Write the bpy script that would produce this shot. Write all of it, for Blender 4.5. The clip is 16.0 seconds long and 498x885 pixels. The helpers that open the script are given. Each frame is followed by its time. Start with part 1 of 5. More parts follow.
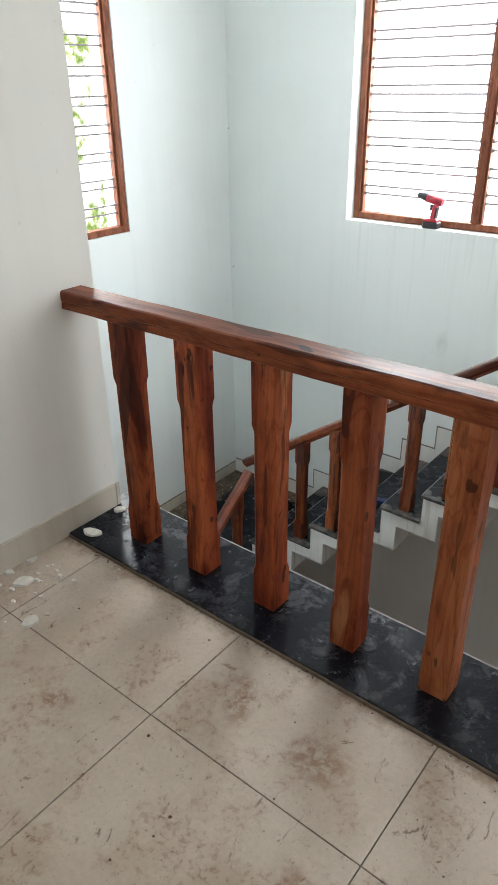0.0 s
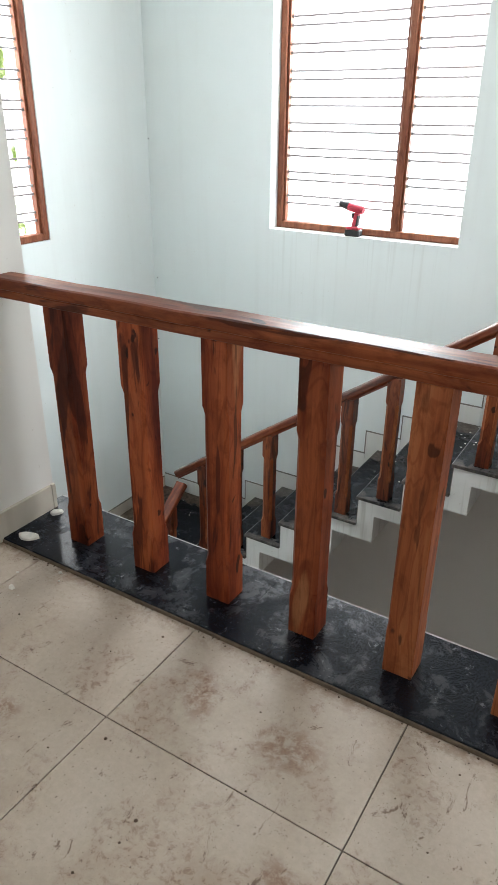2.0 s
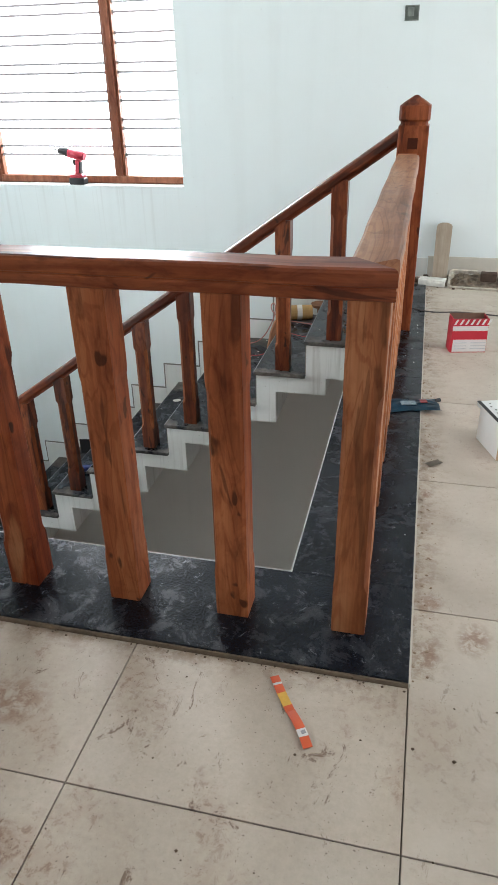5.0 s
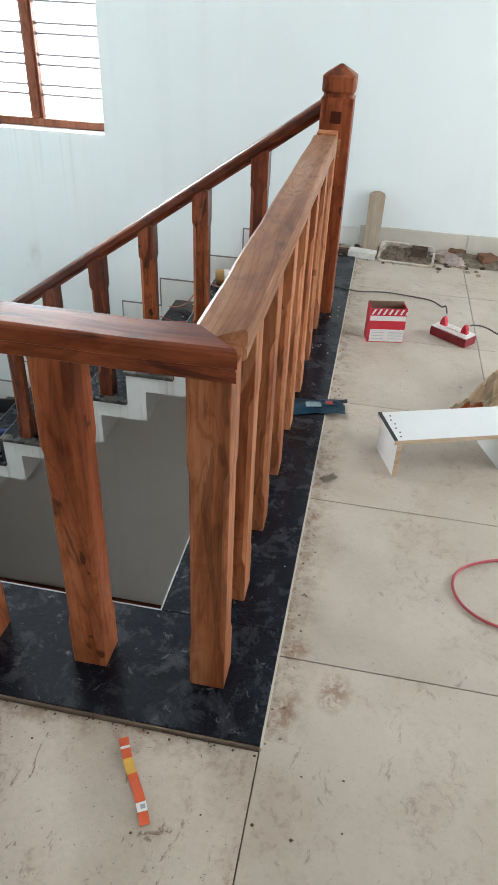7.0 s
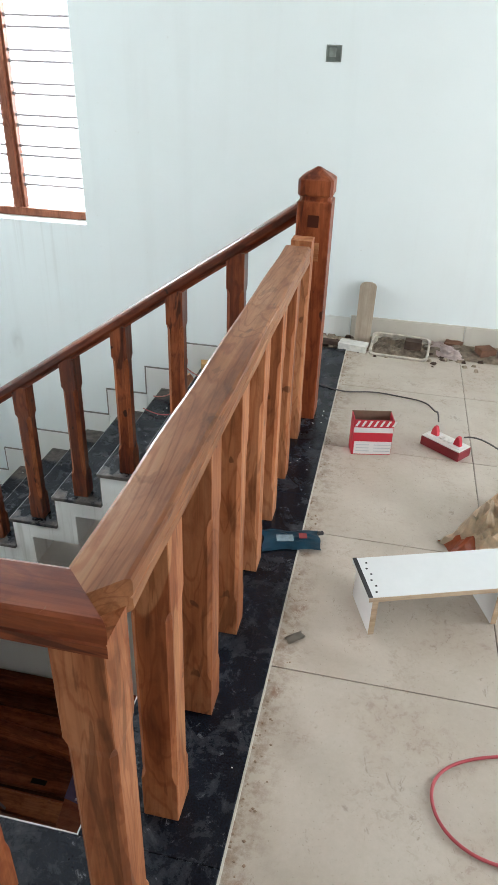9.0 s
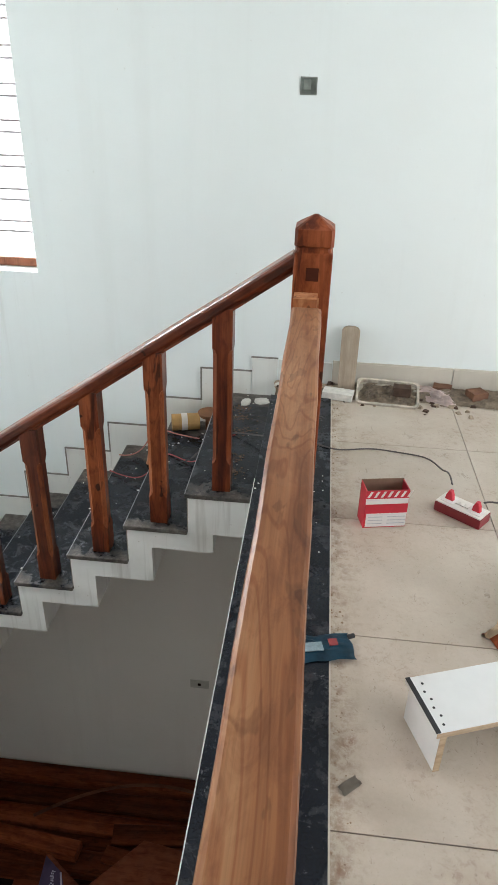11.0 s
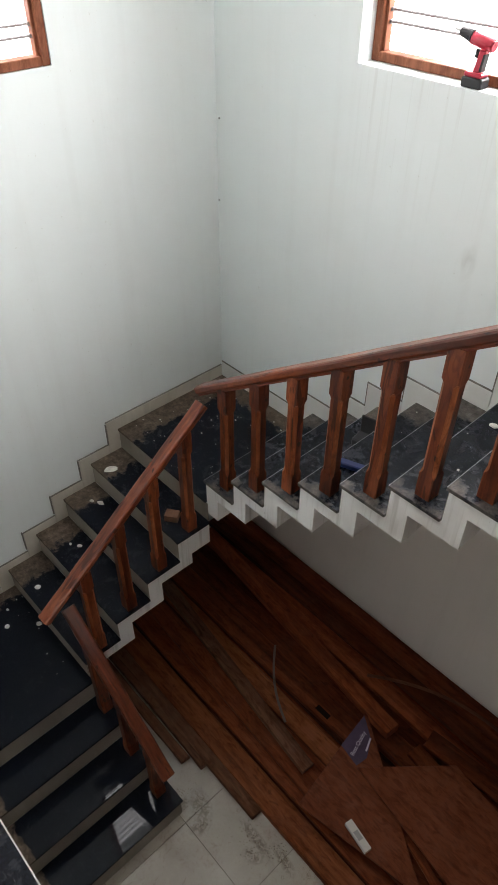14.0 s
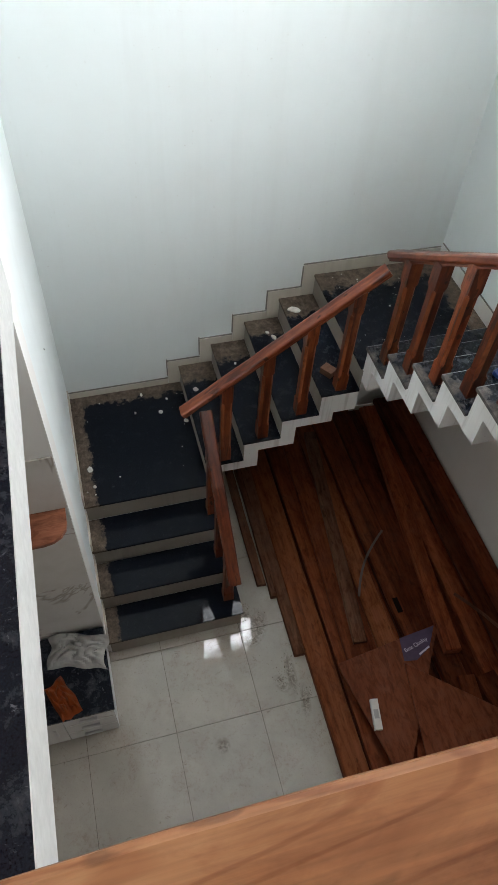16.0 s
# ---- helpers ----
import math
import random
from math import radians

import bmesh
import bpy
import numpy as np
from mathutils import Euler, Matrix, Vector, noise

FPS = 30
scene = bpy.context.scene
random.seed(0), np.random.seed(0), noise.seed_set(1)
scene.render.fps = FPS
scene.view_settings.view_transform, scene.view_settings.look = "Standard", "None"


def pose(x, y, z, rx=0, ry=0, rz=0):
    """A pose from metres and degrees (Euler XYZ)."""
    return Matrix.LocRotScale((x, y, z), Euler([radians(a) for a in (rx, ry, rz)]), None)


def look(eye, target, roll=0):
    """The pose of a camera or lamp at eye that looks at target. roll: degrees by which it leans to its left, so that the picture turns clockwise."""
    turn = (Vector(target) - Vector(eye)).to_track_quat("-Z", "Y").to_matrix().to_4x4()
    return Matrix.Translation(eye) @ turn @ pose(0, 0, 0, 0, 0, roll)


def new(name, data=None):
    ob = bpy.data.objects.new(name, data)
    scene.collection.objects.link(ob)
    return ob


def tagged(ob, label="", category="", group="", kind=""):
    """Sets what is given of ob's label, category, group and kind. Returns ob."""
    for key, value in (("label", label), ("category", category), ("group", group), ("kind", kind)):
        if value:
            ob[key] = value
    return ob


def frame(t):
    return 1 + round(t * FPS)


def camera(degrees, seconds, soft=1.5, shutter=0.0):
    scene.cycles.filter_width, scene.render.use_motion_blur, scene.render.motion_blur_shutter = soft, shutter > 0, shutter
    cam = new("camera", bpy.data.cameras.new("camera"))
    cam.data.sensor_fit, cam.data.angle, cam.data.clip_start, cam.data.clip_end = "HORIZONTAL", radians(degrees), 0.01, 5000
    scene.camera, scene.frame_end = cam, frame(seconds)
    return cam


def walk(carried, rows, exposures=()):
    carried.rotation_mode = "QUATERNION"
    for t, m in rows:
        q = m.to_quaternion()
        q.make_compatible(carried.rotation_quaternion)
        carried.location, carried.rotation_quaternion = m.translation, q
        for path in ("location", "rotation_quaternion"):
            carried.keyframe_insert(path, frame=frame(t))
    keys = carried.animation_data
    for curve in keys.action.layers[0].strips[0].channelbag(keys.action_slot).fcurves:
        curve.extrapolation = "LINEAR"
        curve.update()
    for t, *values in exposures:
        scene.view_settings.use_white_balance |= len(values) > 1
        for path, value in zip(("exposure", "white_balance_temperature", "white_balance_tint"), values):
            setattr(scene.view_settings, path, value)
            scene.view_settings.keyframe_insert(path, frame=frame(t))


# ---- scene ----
cam = camera(39.9, 16.0)
PATH = [
    (0, (-0.245, -1.118, 1.378), (-1.362, 0.254, 0.446), -0.8),
    (0.5, (-0.275, -1.263, 1.405), (-1.346, 0.162, 0.499), -2.1),
    (1, (-0.246, -1.341, 1.434), (-1.187, 0.196, 0.565), -0.1),
    (1.5, (-0.181, -1.27, 1.422), (-1.203, 0.252, 0.622), -0.6),
    (2, (-0.312, -1.161, 1.254), (-1.26, 0.371, 0.385), 0.5),
    (2.5, (-0.398, -1.134, 1.128), (-1.471, 0.288, 0.218), -1.1),
    (3, (-0.381, -1.146, 1.132), (-1.464, 0.286, 0.251), -1.9),
    (3.5, (-0.32, -1.119, 1.114), (-1.289, 0.379, 0.21), -2.5),
    (4, (-0.226, -1.088, 1.109), (-0.975, 0.503, 0.157), -2.6),
    (4.5, (-0.146, -1.071, 1.118), (-0.712, 0.598, 0.172), -1.3),
    (5, (-0.066, -1.052, 1.121), (-0.491, 0.656, 0.171), -1.2),
    (5.2, (-0.043, -1.048, 1.111), (-0.411, 0.682, 0.177), -1.1),
    (7.5, (0.092, -0.718, 1.318), (-0.196, 0.878, 0.148), 3.3),
    (8, (0.114, -0.645, 1.307), (-0.304, 0.916, 0.129), -0.2),
    (8.5, (0.181, -0.534, 1.357), (-0.207, 1.094, 0.262), 1.0),
    (10.8, (-0.063, -0.116, 1.456), (-0.231, 1.657, 0.535), 1.8),
    (11, (-0.112, -0.085, 1.440), (-0.274, 1.667, 0.478), 1.8),
    (11.5, (-0.231, 0.112, 1.408), (-0.486, 1.788, 0.340), 2.1),
    (12, (-0.358, 0.295, 1.386), (-0.799, 1.857, 0.218), 1.8),
    (12.5, (-0.441, 0.317, 1.372), (-1.079, 1.78, 0.167), 1.8),
    (13, (-0.508, 0.309, 1.354), (-1.299, 1.638, 0.086), 1.5),
    (13.5, (-0.507, 0.305, 1.334), (-1.430, 1.490, 0.015), 1.9),
    (14, (-0.485, 0.292, 1.304), (-1.586, 1.322, -0.010), 0.5),
    (14.5, (-0.370, 0.240, 1.298), (-1.573, 1.169, -0.002), 2.6),
    (15, (-0.276, 0.247, 1.307), (-1.501, 1.017, -0.074), 4.0),
    (15.5, (-0.165, 0.391, 1.310), (-1.496, 0.824, -0.119), 4.6),
    (16, (-0.103, 0.530, 1.289), (-1.281, 0.919, -0.280), 4.2),
]
walk(cam, [(t, look(eye, target, roll)) for t, eye, target, roll in PATH],
     [(0.0, -0.10, 6470, 11), (5.0, 0.06, 6220, 10), (8.0, 0.08, 6130, 9), (11.0, 0.02, 6400, 11), (12.5, 0.1, 6450, 11), (13.5, 0.08, 6650, 14), (14.5, -0.03, 6880, 18), (15.0, 0.16, 6680, 14), (15.5, 0.29, 6330, 10), (16.0, 0.31, 6430, 13)])

# ---- light ----
world = bpy.data.worlds.new("world")
scene.world = world
world.use_nodes = True
wn = world.node_tree
sky = wn.nodes.new("ShaderNodeTexSky")
sky.sky_type, sky.sun_disc = "NISHITA", False
sky.sun_elevation, sky.sun_rotation = radians(52), radians(200)
wn.links.new(sky.outputs[0], wn.nodes["Background"].inputs[0])
wn.nodes["Background"].inputs[1].default_value = 0.12


def window_light(name, m, w, h, watts, colour=(0.95, 0.985, 1.0)):
    """Sky light in a window's opening."""
    d = bpy.data.lights.new(name, "AREA")
    d.shape, d.size, d.size_y, d.energy, d.color = "RECTANGLE", w, h, watts, colour
    ob = new(name, d)
    ob.matrix_world = m
    return ob


sun = new("sun", bpy.data.lights.new("sun", "SUN"))
sun.data.energy, sun.data.angle, sun.data.color = 3.0, radians(0.5), (1.0, 0.95, 0.88)
sun.matrix_world = look((-2, -12, 18), (0, 0, 0))

# light of the two stair windows and of assumed, unseen windows behind the camera
window_light("window_light_north", look((-2.2, 3.76, 1.50), (-2.2, 1.76, 0.77)), 1.36, 1.80, 158)
window_light("window_light_west", look((-4.50, 1.72, 1.46), (-2.50, 1.72, 0.73)), 0.90, 1.80, 90)
window_light("window_light_south", look((1.2, -3.56, 1.35), (1.2, 0, 1.35)), 2.0, 1.5, 14, (0.95, 0.985, 1.0))
window_light("window_light_east", look((3.66, 1.4, 1.35), (0, 1.4, 1.35)), 2.0, 1.5, 112, (0.95, 0.985, 1.0))
# fill added for the lower room, set in an unseen, assumed opening
window_light("fill_light_lower", look((3.64, -1.5, -2.2), (0, 0, -2.4)), 1.8, 1.2, 15, (1.0, 0.96, 0.92))

WEST, NORTH, EAST, SOUTH = -3.96, 3.24, 3.6, -3.5
OUT_Y, OUT_X = 2.228, -2.94

# ---- materials ----


def nodes(name, rough=0.6, metal=0.0, spec=0.5):
    m = bpy.data.materials.new(name)
    m.use_nodes = True
    b = m.node_tree.nodes["Principled BSDF"]
    b.inputs["Roughness"].default_value, b.inputs["Metallic"].default_value = rough, metal
    b.inputs["Specular IOR Level"].default_value = spec
    return m, m.node_tree, b


def coords(t, scale=(1, 1, 1), shift=True, space="Object"):
    """Coordinates in metres, moved by the object's own random number."""
    tc, mp = t.nodes.new("ShaderNodeTexCoord"), t.nodes.new("ShaderNodeMapping")
    mp.inputs["Scale"].default_value = scale
    t.links.new(tc.outputs[space], mp.inputs["Vector"])
    if shift:
        oi, mu = t.nodes.new("ShaderNodeObjectInfo"), t.nodes.new("ShaderNodeMath")
        mu.operation, mu.inputs[1].default_value = "MULTIPLY", 37.0
        t.links.new(oi.outputs["Random"], mu.inputs[0])
        cx = t.nodes.new("ShaderNodeCombineXYZ")
        for k in range(3):
            t.links.new(mu.outputs[0], cx.inputs[k])
        t.links.new(cx.outputs[0], mp.inputs["Location"])
    return mp.outputs[0]


def world_coords(t, scale=(1, 1, 1)):
    g, mp = t.nodes.new("ShaderNodeNewGeometry"), t.nodes.new("ShaderNodeMapping")
    mp.inputs["Scale"].default_value = scale
    t.links.new(g.outputs["Position"], mp.inputs["Vector"])
    return mp.outputs[0]


def noise_tex(t, v, scale, detail=6.0, rough=0.6, distort=0.0):
    n = t.nodes.new("ShaderNodeTexNoise")
    n.inputs["Scale"].default_value, n.inputs["Detail"].default_value = scale, detail
    n.inputs["Roughness"].default_value, n.inputs["Distortion"].default_value = rough, distort
    t.links.new(v, n.inputs["Vector"])
    return n.outputs["Fac"]


def ramp(t, f, stops):
    r = t.nodes.new("ShaderNodeValToRGB")
    while len(r.color_ramp.elements) < len(stops):
        r.color_ramp.elements.new(0.5)
    for e, (p, c) in zip(r.color_ramp.elements, stops):
        e.position, e.color = p, (*(c if not isinstance(c, (int, float)) else (c, c, c)), 1)
    t.links.new(f, r.inputs[0])
    return r.outputs[0]


def mix(t, f, a, b, how="MIX"):
    n = t.nodes.new("ShaderNodeMix")
    n.data_type, n.blend_type = "RGBA", how
    for s, v in ((0, f), (6, a), (7, b)):
        if isinstance(v, (int, float)):
            n.inputs[s].default_value = v
        elif isinstance(v, tuple):
            n.inputs[s].default_value = (*v, 1)
        else:
            t.links.new(v, n.inputs[s])
    return n.outputs[2]


def bump(t, b, h, strength=0.2, distance=0.003):
    n = t.nodes.new("ShaderNodeBump")
    n.inputs["Strength"].default_value, n.inputs["Distance"].default_value = strength, distance
    t.links.new(h, n.inputs["Height"])
    t.links.new(n.outputs[0], b.inputs["Normal"])


def wood(name, dark, mid, light, axis="Z", rough=0.42, dust=0.0, knots=0.5, figure=0.11, lines=0.30, sap=0.0, vary=(0.78, 1.0, 1.18), curl=0.14, spec=0.20, coat=0.0, blots=0.8):
    """Sawn timber: growth rings that close round knots, fine pores, a few dark streaks and a change from piece to piece."""
    m, t, b = nodes(name, rough, 0.0, spec)
    b.inputs["Coat Weight"].default_value, b.inputs["Coat Roughness"].default_value = coat, 0.16
    along = lambda f: {"X": (f, 1, 1), "Y": (1, f, 1), "Z": (1, 1, f)}[axis]
    heart = noise_tex(t, coords(t, along(figure)), 8.0, 3.0, 0.45, 0.7)
    tone = noise_tex(t, coords(t, along(0.07)), 24, 3, 0.55, 0.4)
    fine = noise_tex(t, coords(t, along(0.022)), 260, 3, 0.6)
    sc, sn = t.nodes.new("ShaderNodeMath"), t.nodes.new("ShaderNodeMath")
    sc.operation, sc.inputs[1].default_value = "MULTIPLY", 85.0
    sn.operation = "SINE"
    t.links.new(heart, sc.inputs[0])
    t.links.new(sc.outputs[0], sn.inputs[0])
    body = mix(t, 0.45, heart, tone)
    base = ramp(t, body, [(0.36, dark), (0.48, mid), (0.62, light)])
    ring = ramp(t, sn.outputs[0], [(0.0, 1.0), (0.60, 0.97), (0.95, (0.66, 0.50, 0.42))])
    base = mix(t, lines, base, ring, "MULTIPLY")
    if sap:
        pale = ramp(t, noise_tex(t, coords(t, along(0.16)), 6.5, 2, 0.5, 0.4), [(0.63, 0.0), (0.642, sap)])
        base = mix(t, pale, base, (0.50, 0.245, 0.115))
    streak = ramp(t, noise_tex(t, coords(t, along(curl)), 17, 3, 0.6, 0.9), [(0.585, 0.0), (0.625, 0.85 * knots)])
    base = mix(t, streak, base, tuple(c * 0.5 for c in dark))
    knot = ramp(t, noise_tex(t, coords(t, along(0.5)), 21, 2, 0.5, 0.3), [(0.672, 0.0), (0.70, knots)])
    base = mix(t, knot, base, tuple(c * 0.2 for c in dark))
    blot = noise_tex(t, coords(t, along(0.38)), 26, 5, 0.68, 0.6)
    base = mix(t, blots, base, ramp(t, blot, [(0.34, (0.52, 0.38, 0.32)), (0.54, 1.0)]), "MULTIPLY")
    base = mix(t, 0.45, base, ramp(t, fine, [(0.36, 0.68), (0.58, 1.0)]), "MULTIPLY")
    oi = t.nodes.new("ShaderNodeObjectInfo")
    base = mix(t, 1.0, base, ramp(t, oi.outputs["Random"], [(0.0, vary[0]), (0.5, vary[1]), (1.0, vary[2])]), "MULTIPLY")
    if dust:
        f = ramp(t, noise_tex(t, coords(t, (1, 1, 1)), 7, 6, 0.7), [(0.45, 0.0), (0.75, dust)])
        base = mix(t, f, base, (0.22, 0.17, 0.13))
    t.links.new(base, b.inputs["Base Color"])
    t.links.new(ramp(t, tone, [(0.2, rough + 0.10), (0.8, rough - 0.06)]), b.inputs["Roughness"])
    bump(t, b, fine, 0.22, 0.001)
    return m


def plaster(name, tone, stain=(0.60, 0.60, 0.55), dirt=0.25, rough=0.75, drip=9, sill=None):
    """Painted plaster with trowel waves, faint runs and blotches."""
    m, t, b = nodes(name, rough, 0, 0.35)
    v = world_coords(t)
    run = ramp(t, noise_tex(t, world_coords(t, (1, 1, 0.05)), drip, 4, 0.6), [(0.52, 0.0), (0.68, dirt * max(0.42, drip / 30))])
    blot = ramp(t, noise_tex(t, v, 1.6, 5, 0.6), [(0.45, 0.0), (0.8, dirt)])
    c = mix(t, blot, tone, stain)
    c = mix(t, run, c, tuple(x * 0.9 for x in stain))
    if sill:
        sep = t.nodes.new("ShaderNodeSeparateXYZ")
        t.links.new(v, sep.inputs[0])
        fac = ramp(t, noise_tex(t, world_coords(t, (1, 1, 0.02)), 34, 3, 0.6), [(0.54, 0.0), (0.66, 0.22)])
        for axis, lo, hi in ((2, sill[2] - 0.75, sill[2]), (0, sill[0], sill[0] + 0.1), (0, sill[1], sill[1] - 0.1)):
            mr = t.nodes.new("ShaderNodeMapRange")
            mr.inputs["From Min"].default_value, mr.inputs["From Max"].default_value = lo, hi
            t.links.new(sep.outputs[axis], mr.inputs["Value"])
            fac = mix(t, 1.0, fac, mr.outputs[0], "MULTIPLY")
        c = mix(t, fac, c, (0.48, 0.48, 0.44))
    if sill:
        # a hand-sized smudge on the stair wall
        mp, gr = t.nodes.new("ShaderNodeMapping"), t.nodes.new("ShaderNodeTexGradient")
        gr.gradient_type = "SPHERICAL"
        mp.vector_type = "TEXTURE"
        mp.inputs["Location"].default_value, mp.inputs["Scale"].default_value = (-2.065, NORTH, -0.265), (0.06, 0.3, 0.13)
        mp.inputs["Rotation"].default_value = (0, math.radians(18), 0)
        t.links.new(v, mp.inputs["Vector"])
        t.links.new(mp.outputs[0], gr.inputs["Vector"])
        sm = mix(t, 1.0, ramp(t, gr.outputs["Fac"], [(0.0, 0.0), (0.7, 0.40)]), ramp(t, noise_tex(t, world_coords(t, (1, 1, 0.4)), 16, 3, 0.5, 0.4), [(0.38, 0.15), (0.62, 1.0)]), "MULTIPLY")
        c = mix(t, sm, c, (0.44, 0.45, 0.42))
    spot = ramp(t, noise_tex(t, v, 46, 2, 0.5), [(0.725, 0.0), (0.76, dirt)])
    c = mix(t, spot, c, (0.42, 0.38, 0.32))
    t.links.new(c, b.inputs["Base Color"])
    bump(t, b, noise_tex(t, v, 14, 8, 0.65), 0.12, 0.004)
    return m


def floor_tile(name, tone, warm, dirt=0.7, rough=0.3, border_dirt=False, spots=(), clay=(0.20, 0.095, 0.052), z_level=0.0):
    """Vitrified tile with mud smears, scuffs and dark specks."""
    m, t, b = nodes(name, rough)
    v, vs = world_coords(t), coords(t, (1, 1, 1))
    cloud = ramp(t, noise_tex(t, v, 3.1, 7, 0.65, 0.3), [(0.36, tone), (0.62, warm)])
    oi = t.nodes.new("ShaderNodeObjectInfo")
    cloud = mix(t, 0.5, cloud, ramp(t, oi.outputs["Random"], [(0, 0.93), (1, 1.05)]), "MULTIPLY")
    grain = ramp(t, noise_tex(t, v, 75, 6, 0.75), [(0.36, 0.90), (0.62, 1.02)])
    c = mix(t, dirt, cloud, grain, "MULTIPLY")
    cluster = noise_tex(t, v, 4.4, 6, 0.68, 0.4)
    c = mix(t, ramp(t, cluster, [(0.50, 0.0), (0.66, 0.34 * dirt)]), c, (0.24, 0.125, 0.070))
    fleck = ramp(t, noise_tex(t, v, 46, 9, 0.78, 0.5), [(0.52, 0.0), (0.58, 1.0)])
    smear = mix(t, 1.0, ramp(t, cluster, [(0.47, 0.0), (0.62, 0.66 * dirt)]), fleck, "MULTIPLY")
    c = mix(t, smear, c, (0.165, 0.076, 0.040))
    scuff = ramp(t, noise_tex(t, world_coords(t, (1.0, 0.55, 1)), 21, 9, 0.78, 0.9), [(0.603, 0.0), (0.642, 0.95 * dirt)])
    c = mix(t, scuff, c, (0.12, 0.065, 0.038))
    if border_dirt:
        sep = t.nodes.new("ShaderNodeSeparateXYZ")
        t.links.new(v, sep.inputs[0])
        for axis, lo, hi, other, at in ((0, 0.10, 0.0, 1, 0.02), (1, -0.07, 0.0, 0, -0.02)):
            mr, on = t.nodes.new("ShaderNodeMapRange"), t.nodes.new("ShaderNodeMath")
            mr.inputs["From Min"].default_value, mr.inputs["From Max"].default_value = lo, hi
            t.links.new(sep.outputs[axis], mr.inputs["Value"])
            on.operation, on.inputs[1].default_value = ("GREATER_THAN" if at > 0 else "LESS_THAN"), at
            t.links.new(sep.outputs[other], on.inputs[0])
            f = mix(t, 1.0, mr.outputs[0], on.outputs[0], "MULTIPLY")
            f = mix(t, 1.0, f, ramp(t, noise_tex(t, v, 24, 8, 0.75), [(0.46, 0.0), (0.60, 0.85)]), "MULTIPLY")
            c = mix(t, f, c, (0.20, 0.125, 0.075))
    # dried mud trodden in at a few places: x, y, two half widths, turn
    ragged = ramp(t, noise_tex(t, v, 34, 10, 0.78, 0.4), [(0.44, 0.0), (0.54, 1.0)])
    for x, y, w, d, deg in spots:
        mp, gr = t.nodes.new("ShaderNodeMapping"), t.nodes.new("ShaderNodeTexGradient")
        mp.vector_type, gr.gradient_type = "TEXTURE", "SPHERICAL"
        mp.inputs["Location"].default_value, mp.inputs["Scale"].default_value = (x, y, z_level), (w, d, 1.0)
        mp.inputs["Rotation"].default_value = (0, 0, radians(deg))
        t.links.new(v, mp.inputs["Vector"])
        t.links.new(mp.outputs[0], gr.inputs["Vector"])
        f = mix(t, 1.0, ramp(t, gr.outputs["Fac"], [(0.28, 0.0), (0.70, 0.66)]), ragged, "MULTIPLY")
        c = mix(t, f, c, clay)
    speck = ramp(t, noise_tex(t, v, 130, 3, 0.6), [(0.665, 0.0), (0.69, 0.85 * dirt)])
    c = mix(t, speck, c, (0.09, 0.06, 0.04))
    t.links.new(c, b.inputs["Base Color"])
    t.links.new(ramp(t, noise_tex(t, v, 8, 7, 0.7), [(0.35, rough), (0.7, min(1, 2.2 * rough + (0.05 if rough > 0.1 else 0.0)))]), b.inputs["Roughness"])
    bump(t, b, noise_tex(t, v, 60, 5, 0.7), 0.08 if rough > 0.1 else 0.006, 0.001)
    return m


